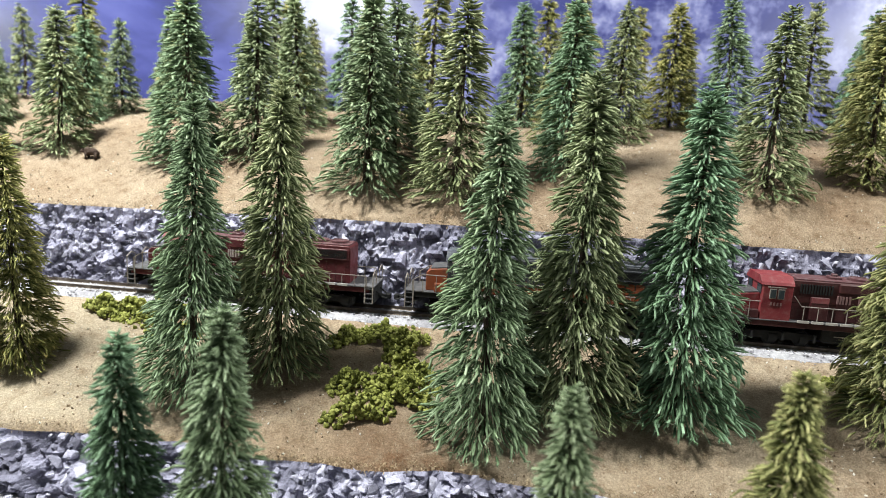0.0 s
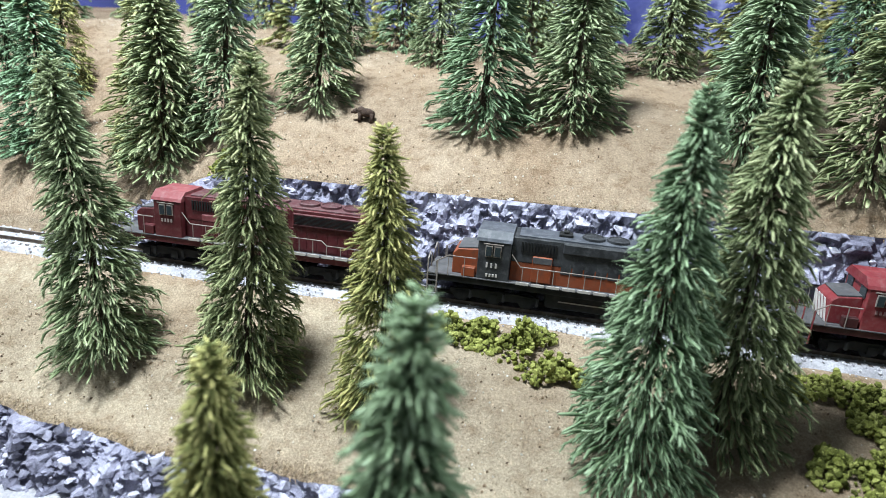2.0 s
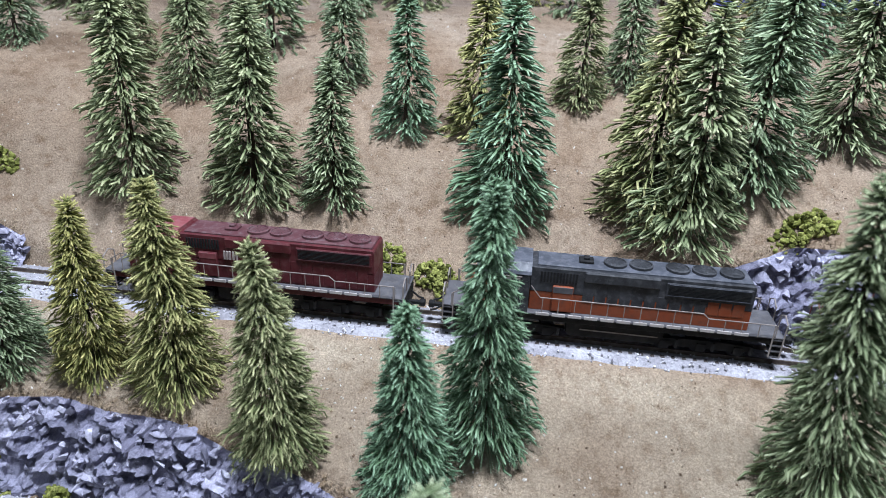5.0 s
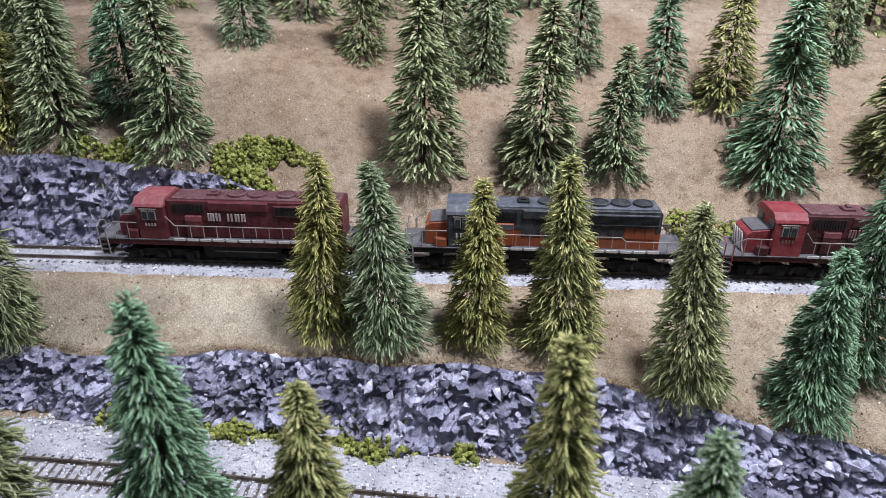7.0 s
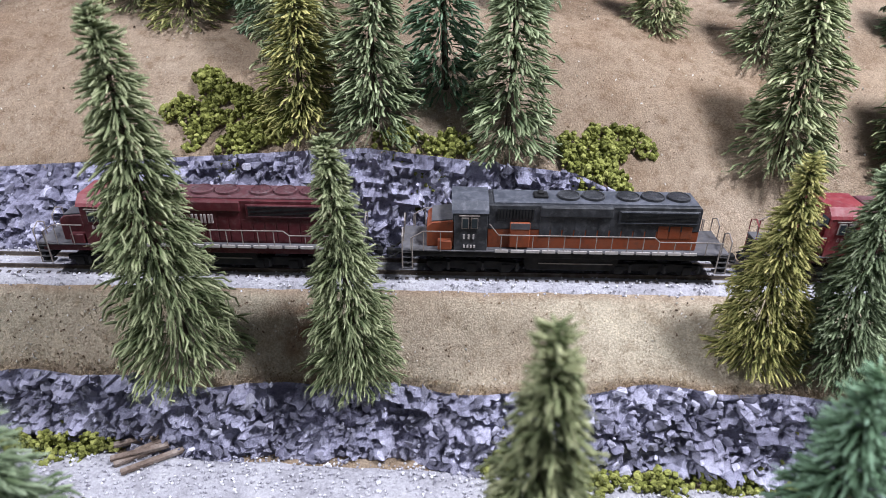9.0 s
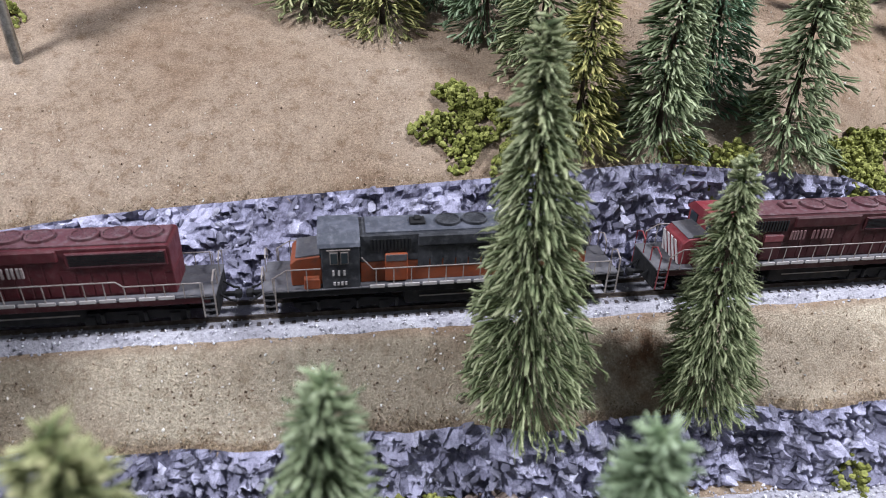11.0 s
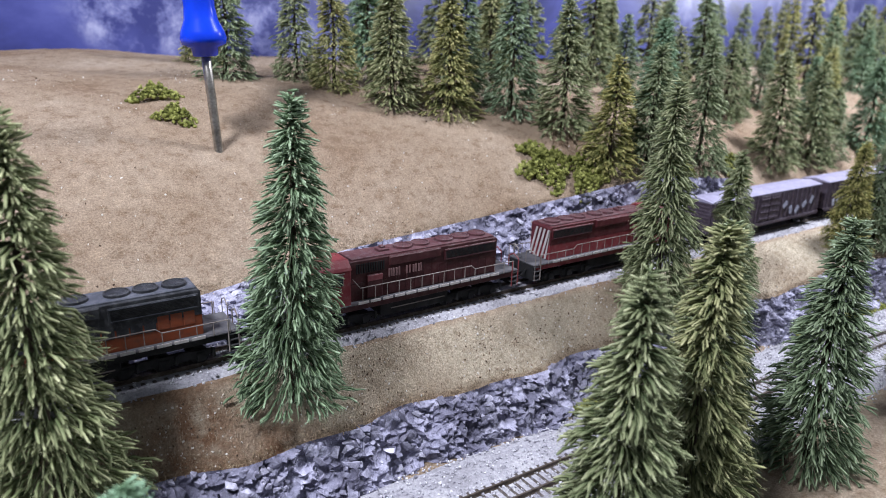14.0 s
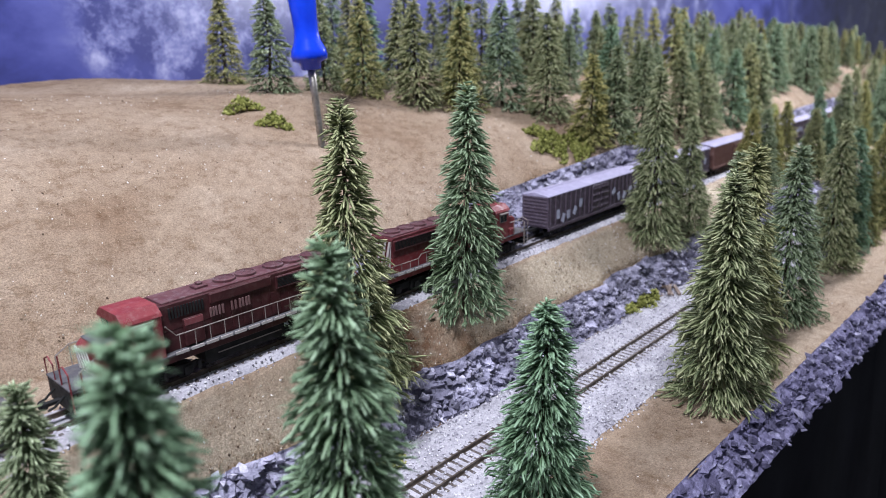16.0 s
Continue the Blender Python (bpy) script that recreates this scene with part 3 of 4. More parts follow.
# ---------------------------------------------------------------- trees
def crown_mesh(seed, fingers, needles, stout):
    """Drooping flocked branch tips round a stem of height 1, each a blunt curved finger with short needles, and fine strands in the skirt."""
    rng = np.random.default_rng(seed)
    n = fingers
    sprays = n // 3
    u = (np.arange(sprays) + rng.random(sprays)) / sprays
    cz = np.clip(0.035 + 0.955 * (1 - (1 - u) ** 0.76), 0.03, 0.99)
    ct = np.arange(sprays) * 2.39996 + rng.normal(0, .4, sprays)
    cr, cf = rng.uniform(0.82, 1.10, sprays), rng.normal(0.80, .30, sprays)
    of = rng.integers(0, sprays, n)
    z = np.clip(cz[of] + rng.normal(0, .007, n), .03, .99)
    th = ct[of] + rng.normal(0, .012, n) / (0.03 + 0.15 * (1 - z))
    up = np.array([0, 0, 1.0])

    def stem(h):
        off = 0.05 * np.sin(h * (5 + seed % 3) + seed) * h * (1 - h)
        return np.stack([off, off * .6, h], -1)

    tier = 1 + 0.09 * np.sin(z * 38 + seed * 2 + 1.3 * np.sin(th)) + 0.08 * np.sin(th * 3 + z * 15 + seed)
    radius = (0.028 + 0.160 * (1 - z) ** 0.84) * tier * cr[of] * (1.08 - 0.42 * rng.random(n) ** 1.5)
    long = np.minimum(rng.uniform(0.034, 0.072, n), 0.016 + radius * 0.55)
    d = np.stack([np.cos(th), np.sin(th), 0 * th], -1)
    side = np.stack([-np.sin(th), np.cos(th), 0 * th], -1)
    fall = np.clip((cf[of] + rng.normal(0, .26, n)) * (1.0 - 0.55 * z), -.25, 1.5) - np.where(z > .90, .8, 0.0)
    go = d * np.cos(fall)[:, None] - up * np.sin(fall)[:, None]
    go0 = d * np.cos(fall * .35)[:, None] - up * np.sin(fall * .35)[:, None]
    sway = side * (rng.normal(0, 0.42, n) * long)[:, None]
    tip = stem(z) + d * radius[:, None] - up * (np.maximum(fall, 0) * radius * .42)[:, None] + sway
    mid = tip - go * (long * .5)[:, None] - sway * .4
    root = mid - go0 * (long * .62)[:, None]
    for p, low in ((tip, 0.004), (mid, 0.010), (root, 0.016)):
        p[:, 2] = np.maximum(p[:, 2], low)
    w = stout * rng.uniform(0.7, 1.25, n)
    across = np.cross(go, side)
    rings = []
    for p, k in ((root, .55), (mid, 1.0), (tip - go * (long * .08)[:, None], .72)):
        for a in (0.6, 2.17, 3.74, 5.31):
            wob = k * rng.uniform(.75, 1.25, n)
            rings.append(p + (side * math.cos(a) + across * math.sin(a)) * (w * wob)[:, None])
    body = np.stack([*rings, tip + go * (long * .05)[:, None]], 1)
    one = []
    for r in (0, 4):
        for k in range(4):
            a, b = r + k, r + (k + 1) % 4
            one += [(a, b, b + 4), (a, b + 4, a + 4)]
    one += [(8 + k, 8 + (k + 1) % 4, 12) for k in range(4)]
    faces = (np.array(one)[None] + np.arange(n)[:, None, None] * 13).reshape(-1, 3)
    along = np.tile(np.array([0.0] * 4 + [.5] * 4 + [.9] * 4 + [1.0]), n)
    # needles on the fingers
    m = n * needles
    f = np.repeat(np.arange(n), needles)
    s = rng.uniform(0.1, 1.0, m)
    at = np.where((s < .5)[:, None], root[f] * (1 - 2 * s)[:, None] + mid[f] * (2 * s)[:, None], mid[f] * (2 - 2 * s)[:, None] + tip[f] * (2 * s - 1)[:, None])
    a = rng.uniform(0, 6.283, m)
    out = side[f] * np.cos(a)[:, None] + across[f] * np.sin(a)[:, None]
    way = go[f] * rng.uniform(.3, 1.1, m)[:, None] + out * rng.uniform(.45, 1.05, m)[:, None]
    reach = rng.uniform(0.012, 0.028, m) * np.minimum(1, .45 + radius[f] * 6)
    flat = np.cross(way, out)
    flat /= np.linalg.norm(flat, axis=1)[:, None] + 1e-9
    # strands in the skirt
    q = fingers // 4
    zs = 0.03 + 0.62 * rng.random(q) ** 1.4
    ts = rng.uniform(0, 6.283, q)
    ds = np.stack([np.cos(ts), np.sin(ts), 0 * ts], -1)
    rs = (0.020 + 0.150 * (1 - zs) ** 0.86) * rng.uniform(1.0, 1.32, q)
    ends = stem(zs) + ds * rs[:, None] - up * (rs * rng.uniform(-.05, .62, q))[:, None]
    ends[:, 2] = np.maximum(ends[:, 2], .004)
    starts = stem(zs + .02) + ds * (rs * .35)[:, None]
    thin = np.stack([-np.sin(ts), np.cos(ts), 0 * ts], -1) * .0019
    spikes = np.concatenate([
        np.stack([at - flat * stout * .24, at + flat * stout * .24, at + way * reach[:, None]], 1).reshape(-1, 3),
        np.stack([starts - thin, starts + thin, ends], 1).reshape(-1, 3)])
    o = n * 13
    verts = np.concatenate([body.reshape(-1, 3), spikes])
    faces = np.concatenate([faces, o + np.arange(len(spikes)).reshape(-1, 3)])
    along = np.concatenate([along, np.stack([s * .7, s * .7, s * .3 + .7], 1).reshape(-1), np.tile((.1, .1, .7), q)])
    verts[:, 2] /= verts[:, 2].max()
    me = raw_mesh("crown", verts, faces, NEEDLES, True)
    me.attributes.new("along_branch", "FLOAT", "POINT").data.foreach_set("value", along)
    return me


def trunk_mesh(seed):
    bm = bmesh.new()
    rings = [(0.016, -0.03), (0.013, 0.1), (0.010, 0.5), (0.005, 0.85), (0.002, 0.95)]
    turned(bm, rings, 7)
    for v in bm.verts:
        h = min(1, max(0, v.co.z))
        off = 0.05 * math.sin(h * (5 + seed % 3) + seed) * h * (1 - h)
        v.co.x += off
        v.co.y += off * .6
    me = bpy.data.meshes.new("trunk")
    bm.to_mesh(me)
    bm.free()
    me.materials.append(BARK)
    return me


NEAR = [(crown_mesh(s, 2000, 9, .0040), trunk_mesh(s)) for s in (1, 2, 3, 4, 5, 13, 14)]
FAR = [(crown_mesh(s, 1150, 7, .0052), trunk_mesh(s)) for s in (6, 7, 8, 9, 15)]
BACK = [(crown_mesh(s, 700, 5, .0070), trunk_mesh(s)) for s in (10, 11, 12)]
TREE_NO = [0]


def fir(x, y, tall, kinds, label, group, tilt=(0, 0), girth=1.0):
    TREE_NO[0] += 1
    i = TREE_NO[0]
    rng = random.Random(i * 7 + 1)
    tree = thing("fir_tree", label, "tree", group)
    z = height(x, y) - (.06 * tall if kinds is not NEAR else 0)
    crown, trunk = kinds[i % len(kinds)]
    tall = tall * 1.06 if kinds is not NEAR else tall
    g = tall * girth * rng.uniform(.95, 1.08)
    tree.matrix_basis = Matrix.LocRotScale((x, y, z), Euler((radians(tilt[1]), radians(tilt[0]), 0)) .to_matrix().to_quaternion() @ Euler((0, 0, rng.uniform(0, 6.28))).to_quaternion(), Vector((g, g, tall)))
    for name, me in (("trunk", trunk), ("crown", crown)):
        ob = new(name, me)
        ob.parent = tree
    return tree


SHELF_TREES = [(.07, -.05, .112, 0, 0), (-.002, -.050, .121, -1, 0), (-.042, -.053, .122, 0, 0), (-.073, -.068, .116, 0, 0), (-.158, -.045, .115, 1, 0), (-.184, -.063, .112, 1, 0),
               (-.262, -.055, .092, -2, 0), (-.312, -.050, .107, 2, 0), (-.364, -.052, .104, -6, 0), (-.465, -.045, .089, -1, 0)]
SHELF_TREES_WEST = [(-.487, -.062, .066, 0, 0), (-.528, -.058, .073, -4, 0), (-.571, -.040, .075, -2, 0), (-.604, -.038, .065, 1, 0), (-.637, -.041, .072, -5, 0), (-.663, -.035, .074, 0, 0),
                    (-.798, -.035, .088, -4, 0), (-.858, -.032, .120, -3, 1), (-1.050, -.021, .111, 2, 0), (-1.126, -.027, .121, 0, 0), (-1.243, -.040, .083, 0, 0)]
for x, y, tall, a, b in SHELF_TREES + SHELF_TREES_WEST:
    wide = 1.22 if -.7 < x < -.47 else 1.03
    fir(x, y, tall, NEAR, "green model fir tree on the turf shelf beside the track", "firs on the turf shelf", (a, b), wide)

RIM_TREES = [(.004, -.131, .0805, 1.1), (-.051, -.147, .0785, 1.1), (-.135, -.140, .0874, 1.1), (-.1625, -.140, .078, 1.1), (-.234, -.1435, .110, 1.05), (-.276, -.133, .0884, 1.1), (-.3666, -.135, .085, 1.1),
             (-.471, -.124, .0885, 1.1), (-.548, -.136, .079, 1.1), (-.5824, -.126, .0964, 1.05), (-.6486, -.1255, .080, 1.1), (-.690, -.121, .101, 1.05), (-.749, -.122, .1105, 1.0), (-.868, -.121, .105, 1.1),
             (-.918, -.104, .106, 1.1), (-.991, -.124, .108, 1.25), (-.951, -.120, .1145, 1.15), (-1.117, -.109, .0825, 1.4), (-1.197, -.104, .120, 1.05), (-1.247, -.120, .120, 1.0)]
for x, y, tall, wide in RIM_TREES:
    fir(x, y, tall, NEAR, "soft-tipped green model fir tree near the layout edge", "firs along the layout edge", (0, 0), wide)

HILL_WEST = [(-1.002, .194, .070), (-.996, .262, .066), (-.957, .189, .070), (-.946, .158, .070), (-.923, .126, .074), (-.892, .109, .072), (-.866, .132, .074), (-.848, .103, .082), (-.831, .072, .078), (-.826, .036, .066),
             (-.797, .031, .072), (-.770, .050, .078), (-.745, .030, .080), (-.734, .111, .06), (-.670, .112, .062), (-.631, .043, .085), (-.626, .093, .064), (-.604, .099, .06)]
HILL_MIDDLE = [(-.576, .043, .079), (-.554, .106, .058), (-.540, .044, .058), (-.517, .079, .060), (-.484, .083, .066), (-.469, .046, .084), (-.438, .103, .058), (-.416, .118, .06), (-.408, .048, .086), (-.397, .036, .085),
               (-.372, .051, .084), (-.350, .113, .066), (-.346, .148, .064), (-.335, .069, .080), (-.288, .130, .070), (-.253, .062, .089), (-.214, .067, .086), (-.209, .120, .079), (-.145, .042, .094)]
HILL_EAST = [(-.137, .072, .086), (-.099, .040, .095), (-.045, .105, .08), (-.041, .068, .088), (.027, .165, .080), (.054, .056, .088), (.057, .151, .084), (.112, .078, .088), (-.17, .15, .08), (-.07, .16, .08), (-.01, .13, .08)]
for x, y, tall in HILL_WEST + HILL_MIDDLE + HILL_EAST:
    fir(x, y, tall, FAR, "green model fir tree standing on the tan hillside", "firs on the hillside", (random.uniform(-2, 2), 0), 1.38)


def plant_backwood():
    rng = random.Random(21)
    spots = [(x, y) for x, y, _ in HILL_WEST + HILL_MIDDLE + HILL_EAST]
    count = 0
    for _ in range(2500):
        x, y = rng.uniform(-.93, .85), rng.uniform(.04, .30)
        if x < .15 and y < .135:
            continue
        if x < -.62 and y < .13 + (-.62 - x) * .1:
            continue
        if count >= 78 or any((x - a) ** 2 + (y - b) ** 2 < .031 ** 2 for a, b in spots):
            continue
        spots.append((x, y))
        count += 1
        fir(x, y, rng.uniform(.068, .094), BACK, "dark green model fir tree in the wood below the backdrop", "firs in the back wood", (0, 0), 1.3)


plant_backwood()


# ---------------------------------------------------------------- bushes
def bush(x, y, size, lumps, seed):
    rng = random.Random(seed)
    bm = bmesh.new()
    for _ in range(lumps):
        a = rng.uniform(0, 6.28)
        r = size * math.sqrt(rng.random()) * (.72 + .42 * math.sin(a * 2 + seed * 1.7))
        px, py = r * math.cos(a) * 1.35, r * math.sin(a)
        pz = max(0, size * (.55 + .5 * math.sin(a * 3 + seed) ** 2) * (1 - (r / size) ** 1.5)) * rng.uniform(.2, 1.0)
        s = rng.uniform(.0006, .0014)
        m = Matrix.LocRotScale((px, py, height(x + px, y + py) - height(x, y) + pz + s * .4), Euler((rng.random() * 6, rng.random() * 6, 0)), Vector((s, s * rng.uniform(.7, 1.1), s * .85)))
        new_v = bmesh.ops.create_icosphere(bm, subdivisions=1, radius=1, matrix=m)["verts"]
        for v in new_v:
            v.co += Vector((rng.gauss(0, 1), rng.gauss(0, 1), rng.gauss(0, 1))) * s * .16
    ob = link("bush", bm, FOAM)
    ob.location = (x, y, height(x, y))
    tagged(ob, "low yellow-green foam bush on the dry ground", "bush", "foam bushes")


SHELF_BUSHES = [(-.133, -.027), (-.119, -.024), (-.108, -.039), (-.127, -.052), (-.118, -.068), (-.248, -.022), (-.235, -.021), (-.220, -.022), (-.209, -.034), (.066, -.030), (.085, -.022), (-.112, -.052), (-.103, -.058), (-.098, -.047), (-.108, -.028)]
HILL_BUSHES = [(-.355, .027), (-.49, .018), (-.51, .018), (-.710, .030), (-.696, .035), (-.704, .021), (-.714, .017), (-.865, .038), (-.858, .050), (-.846, .040), (-.828, .040), (-.767, .023), (-.783, .022), (-.868, .056), (-.852, .031), (-.840, .030), (-.876, .044), (-.720, .024), (-.706, .028), (-1.053, .151), (-1.050, .124), (-1.133, .036)]
GRAVEL_BUSHES = [(-.717, -.062), (-.697, -.061), (-.666, -.058), (-.653, -.059), (-.636, -.066), (-.644, -.068), (-.607, -.066), (-.747, -.054), (-.723, -.056), (-.919, -.047), (-.904, -.049), (-.890, -.049), (-.677, -.060), (-1.128, -.046)]
for i, (x, y) in enumerate(SHELF_BUSHES + HILL_BUSHES + GRAVEL_BUSHES):
    low_one = i >= len(SHELF_BUSHES) + len(HILL_BUSHES)
    bush(x, y, (.0078 if low_one else .0084) * (.8 + .4 * ((i * 37 % 10) / 10)), 210 if low_one else 260, 100 + i)


# ---------------------------------------------------------------- small scenery
def plank_heap(x, y, rows, seed):
    rng = random.Random(seed)
    heap = thing("plank_heap", "weathered brown planks heaped on the gravel", "wood pile", "plank heaps", pose(x, y, LOW + .0018))
    for i in range(rows):
        bm = bmesh.new()
        ln = rng.uniform(.018, .028)
        box(bm, -ln / 2, ln / 2, -.0011, .0011, 0, .0015, .0002)
        ob = part("plank", bm, WOOD, heap)
        ob.matrix_basis = pose(rng.uniform(-.004, .006), (i - rows / 2) * .0028, .0004 + .0011 * (i % 2), rng.uniform(-4, 4), rng.uniform(-3, 3), 28 + rng.uniform(-14, 16))


plank_heap(-.868, -.047, 6, 3)
plank_heap(-.634, -.060, 4, 4)


def bear(x, y, turn):
    z = height(x, y)
    animal = thing("bear", "small dark brown bear figure walking on the hillside", "animal", at=pose(x, y, z, 0, 0, turn) @ Matrix.Scale(0.76, 4))
    bm = bmesh.new()
    bmesh.ops.create_icosphere(bm, subdivisions=2, radius=1, matrix=Matrix.LocRotScale((0, 0, .0052), None, Vector((.0056, .0026, .0028))))
    bmesh.ops.create_icosphere(bm, subdivisions=2, radius=1, matrix=Matrix.LocRotScale((-.0028, 0, .0066), None, Vector((.0026, .0022, .0022))))
    part("body", bm, FUR, animal, smooth=True)
    bm = bmesh.new()
    bmesh.ops.create_icosphere(bm, subdivisions=2, radius=1, matrix=Matrix.LocRotScale((-.0064, 0, .0056), None, Vector((.0019, .0015, .0016))))
    turned(bm, [(.0009, 0), (.0007, .0016)], 8, pose(-.0075, 0, .0052, 0, -100, 0))
    for s in (-1, 1):
        bmesh.ops.create_icosphere(bm, subdivisions=1, radius=.0005, matrix=Matrix.Translation((-.0058, s * .0011, .0070)))
    part("head", bm, FUR, animal, smooth=True)
    for lx, ly in ((-.0036, -.0014), (-.003, .0014), (.0036, -.0014), (.0042, .0014)):
        bm = bmesh.new()
        turned(bm, [(.0010, -.0004), (.0009, .002), (.0013, .005)], 8, pose(lx, ly, 0))
        part("leg", bm, FUR, animal, smooth=True)


bear(-.306, .056, 5)


def screwdriver(x, y):
    z = height(x, y)
    tool = thing("screwdriver", "screwdriver with blue plastic handle stuck upright in the hill", "tool", at=pose(x, y, z, -2, -3, 0))
    bm = bmesh.new()
    turned(bm, [(.0019, -.012), (.0021, .0), (.0021, .030), (.0023, .050)], 14)
    part("shaft", bm, SHAFT, tool, "worn steel shaft", True)
    bm = bmesh.new()
    rings = [(.0045, .044), (.0056, .0445), (.0060, .048), (.0098, .0495), (.0104, .052), (.0098, .055), (.0076, .060), (.0068, .066), (.0072, .074), (.0088, .092), (.0098, .108), (.0098, .128), (.0086, .138), (.005, .142)]
    turned(bm, rings, 24)
    for v in bm.verts:
        a = math.atan2(v.co.y, v.co.x)
        if v.co.z > .062:
            k = 1 - .05 * (math.cos(a * 6) < -.3)
            v.co.x *= k
            v.co.y *= k
    part("handle", bm, BLUE_PLASTIC, tool, "glossy blue plastic handle", True)


screwdriver(-1.037, .097)


def grass_tufts():
    rng = np.random.default_rng(9)
    n = 46000
    x = rng.uniform(-1.4, .3, n)
    pick = rng.random(n)
    verts, faces = [], []
    for i in range(n):
        (ye, ze), (yb, zb) = edge(x[i]), bank(x[i])
        y = yb + (-.0165 - yb) * rng.random() if pick[i] < .45 else ye + .002 + .16 * rng.random() ** 1.6
        z = height(x[i], y)
        a, b = rng.uniform(0, 6.28), rng.uniform(-.8, .8)
        h, w = rng.uniform(.0007, .0018), .00013
        ca, sa = math.cos(a) * w, math.sin(a) * w
        o = len(verts)
        verts += [(x[i] - ca, y - sa, z - .0002), (x[i] + ca, y + sa, z - .0002), (x[i] + b * h * math.sin(a), y + b * h * math.cos(a), z + h)]
        faces.append((o, o + 1, o + 2))
    tagged(new("static_grass", raw_mesh("static_grass", verts, faces, STRAW)), "short straw-coloured static grass fibres on the slopes", "grass", kind="stuff")


def turf_fringe():
    rng = random.Random(17)
    verts, faces = [], []
    for _ in range(16000):
        x = rng.uniform(-1.4, .3)
        upper = rng.random() < .45
        (ye, ze), (yb, zb) = edge(x), bank(x)
        if upper and ze < .008:
            continue
        y, z = (ye + rng.gauss(.001, .0012), ze) if upper else (yb + rng.gauss(.0005, .0012), zb)
        z = max(z, height(x, y)) + .0005
        h, a = rng.uniform(.0012, .0030), rng.uniform(-.9, .9)
        o = len(verts)
        verts += [(x - .00018, y, z), (x + .00018, y, z), (x + h * a, y - h * rng.uniform(.3, 1.0), z + h * rng.uniform(-.5, .45))]
        faces.append((o, o + 1, o + 2))
    tagged(new("turf_fringe", raw_mesh("turf_fringe", verts, faces, FRINGE)), "ragged dry turf hanging over the rock edges", "grass", kind="stuff")


FRINGE = island_mix("dry_fringe", [(0.0, (0.08, 0.05, 0.03)), (0.5, (0.22, 0.155, 0.09)), (1.0, (0.42, 0.33, 0.22))], 0.9)
turf_fringe()
STRAW = island_mix("straw_fibres", [(0.0, (0.30, 0.225, 0.14)), (0.5, (0.44, 0.355, 0.25)), (1.0, (0.60, 0.52, 0.40))], 0.9)
grass_tufts()


# ---------------------------------------------------------------- train
W = .0097


def bars(parent, x, z, widths, tall, mat, y, name="lettering"):
    """Lettering too small or not to be written out: plain upright bars."""
    for w in widths:
        if w > 0:
            bm = bmesh.new()
            count = max(1, round(w / .0012))
            for k in range(count):
                box(bm, x + k * w / count, x + k * w / count + .00065, y - .00012, y + .0004, z, z + tall)
            part(name, bm, mat, parent)
        x += abs(w) + .0003


def truck(loco, cx):
    bogie = thing("truck", "", "")
    bogie.parent = loco
    bogie.location = (cx, 0, 0)
    for s in (-1, 1):
        bm = bmesh.new()
        prism(bm, [(-.0165, .0042), (-.013, .0032), (.013, .0032), (.0165, .0042), (.0165, .0058), (.006, .0064), (-.006, .0064), (-.0165, .0058)], s * .0062, s * .0076)
        for k in (-.0125, 0, .0125):
            box(bm, k - .0016, k + .0016, s * .0076 - .0004, s * .0076 + .0008, .0022, .0052)
            rod(bm, [(k + .004, s * .008, .003), (k + .004, s * .008, .0062)], .0007)
        part("side_frame", bm, BLACK, bogie)
    for k in (-.0125, 0, .0125):
        bm = bmesh.new()
        for s in (-1, 1):
            turned(bm, [(.0034, -.0003), (.0034, .0003), (.0031, .0004), (.0031, .0014)], 16, pose(k, s * .0044, .0031, 90 * s, 0, 0))
        rod(bm, [(k, -.005, .0031), (k, .005, .0031)], .0008)
        part("wheelset", bm, BLACK, bogie)
    # an Empty part keeps its pieces one level deeper
    return bogie


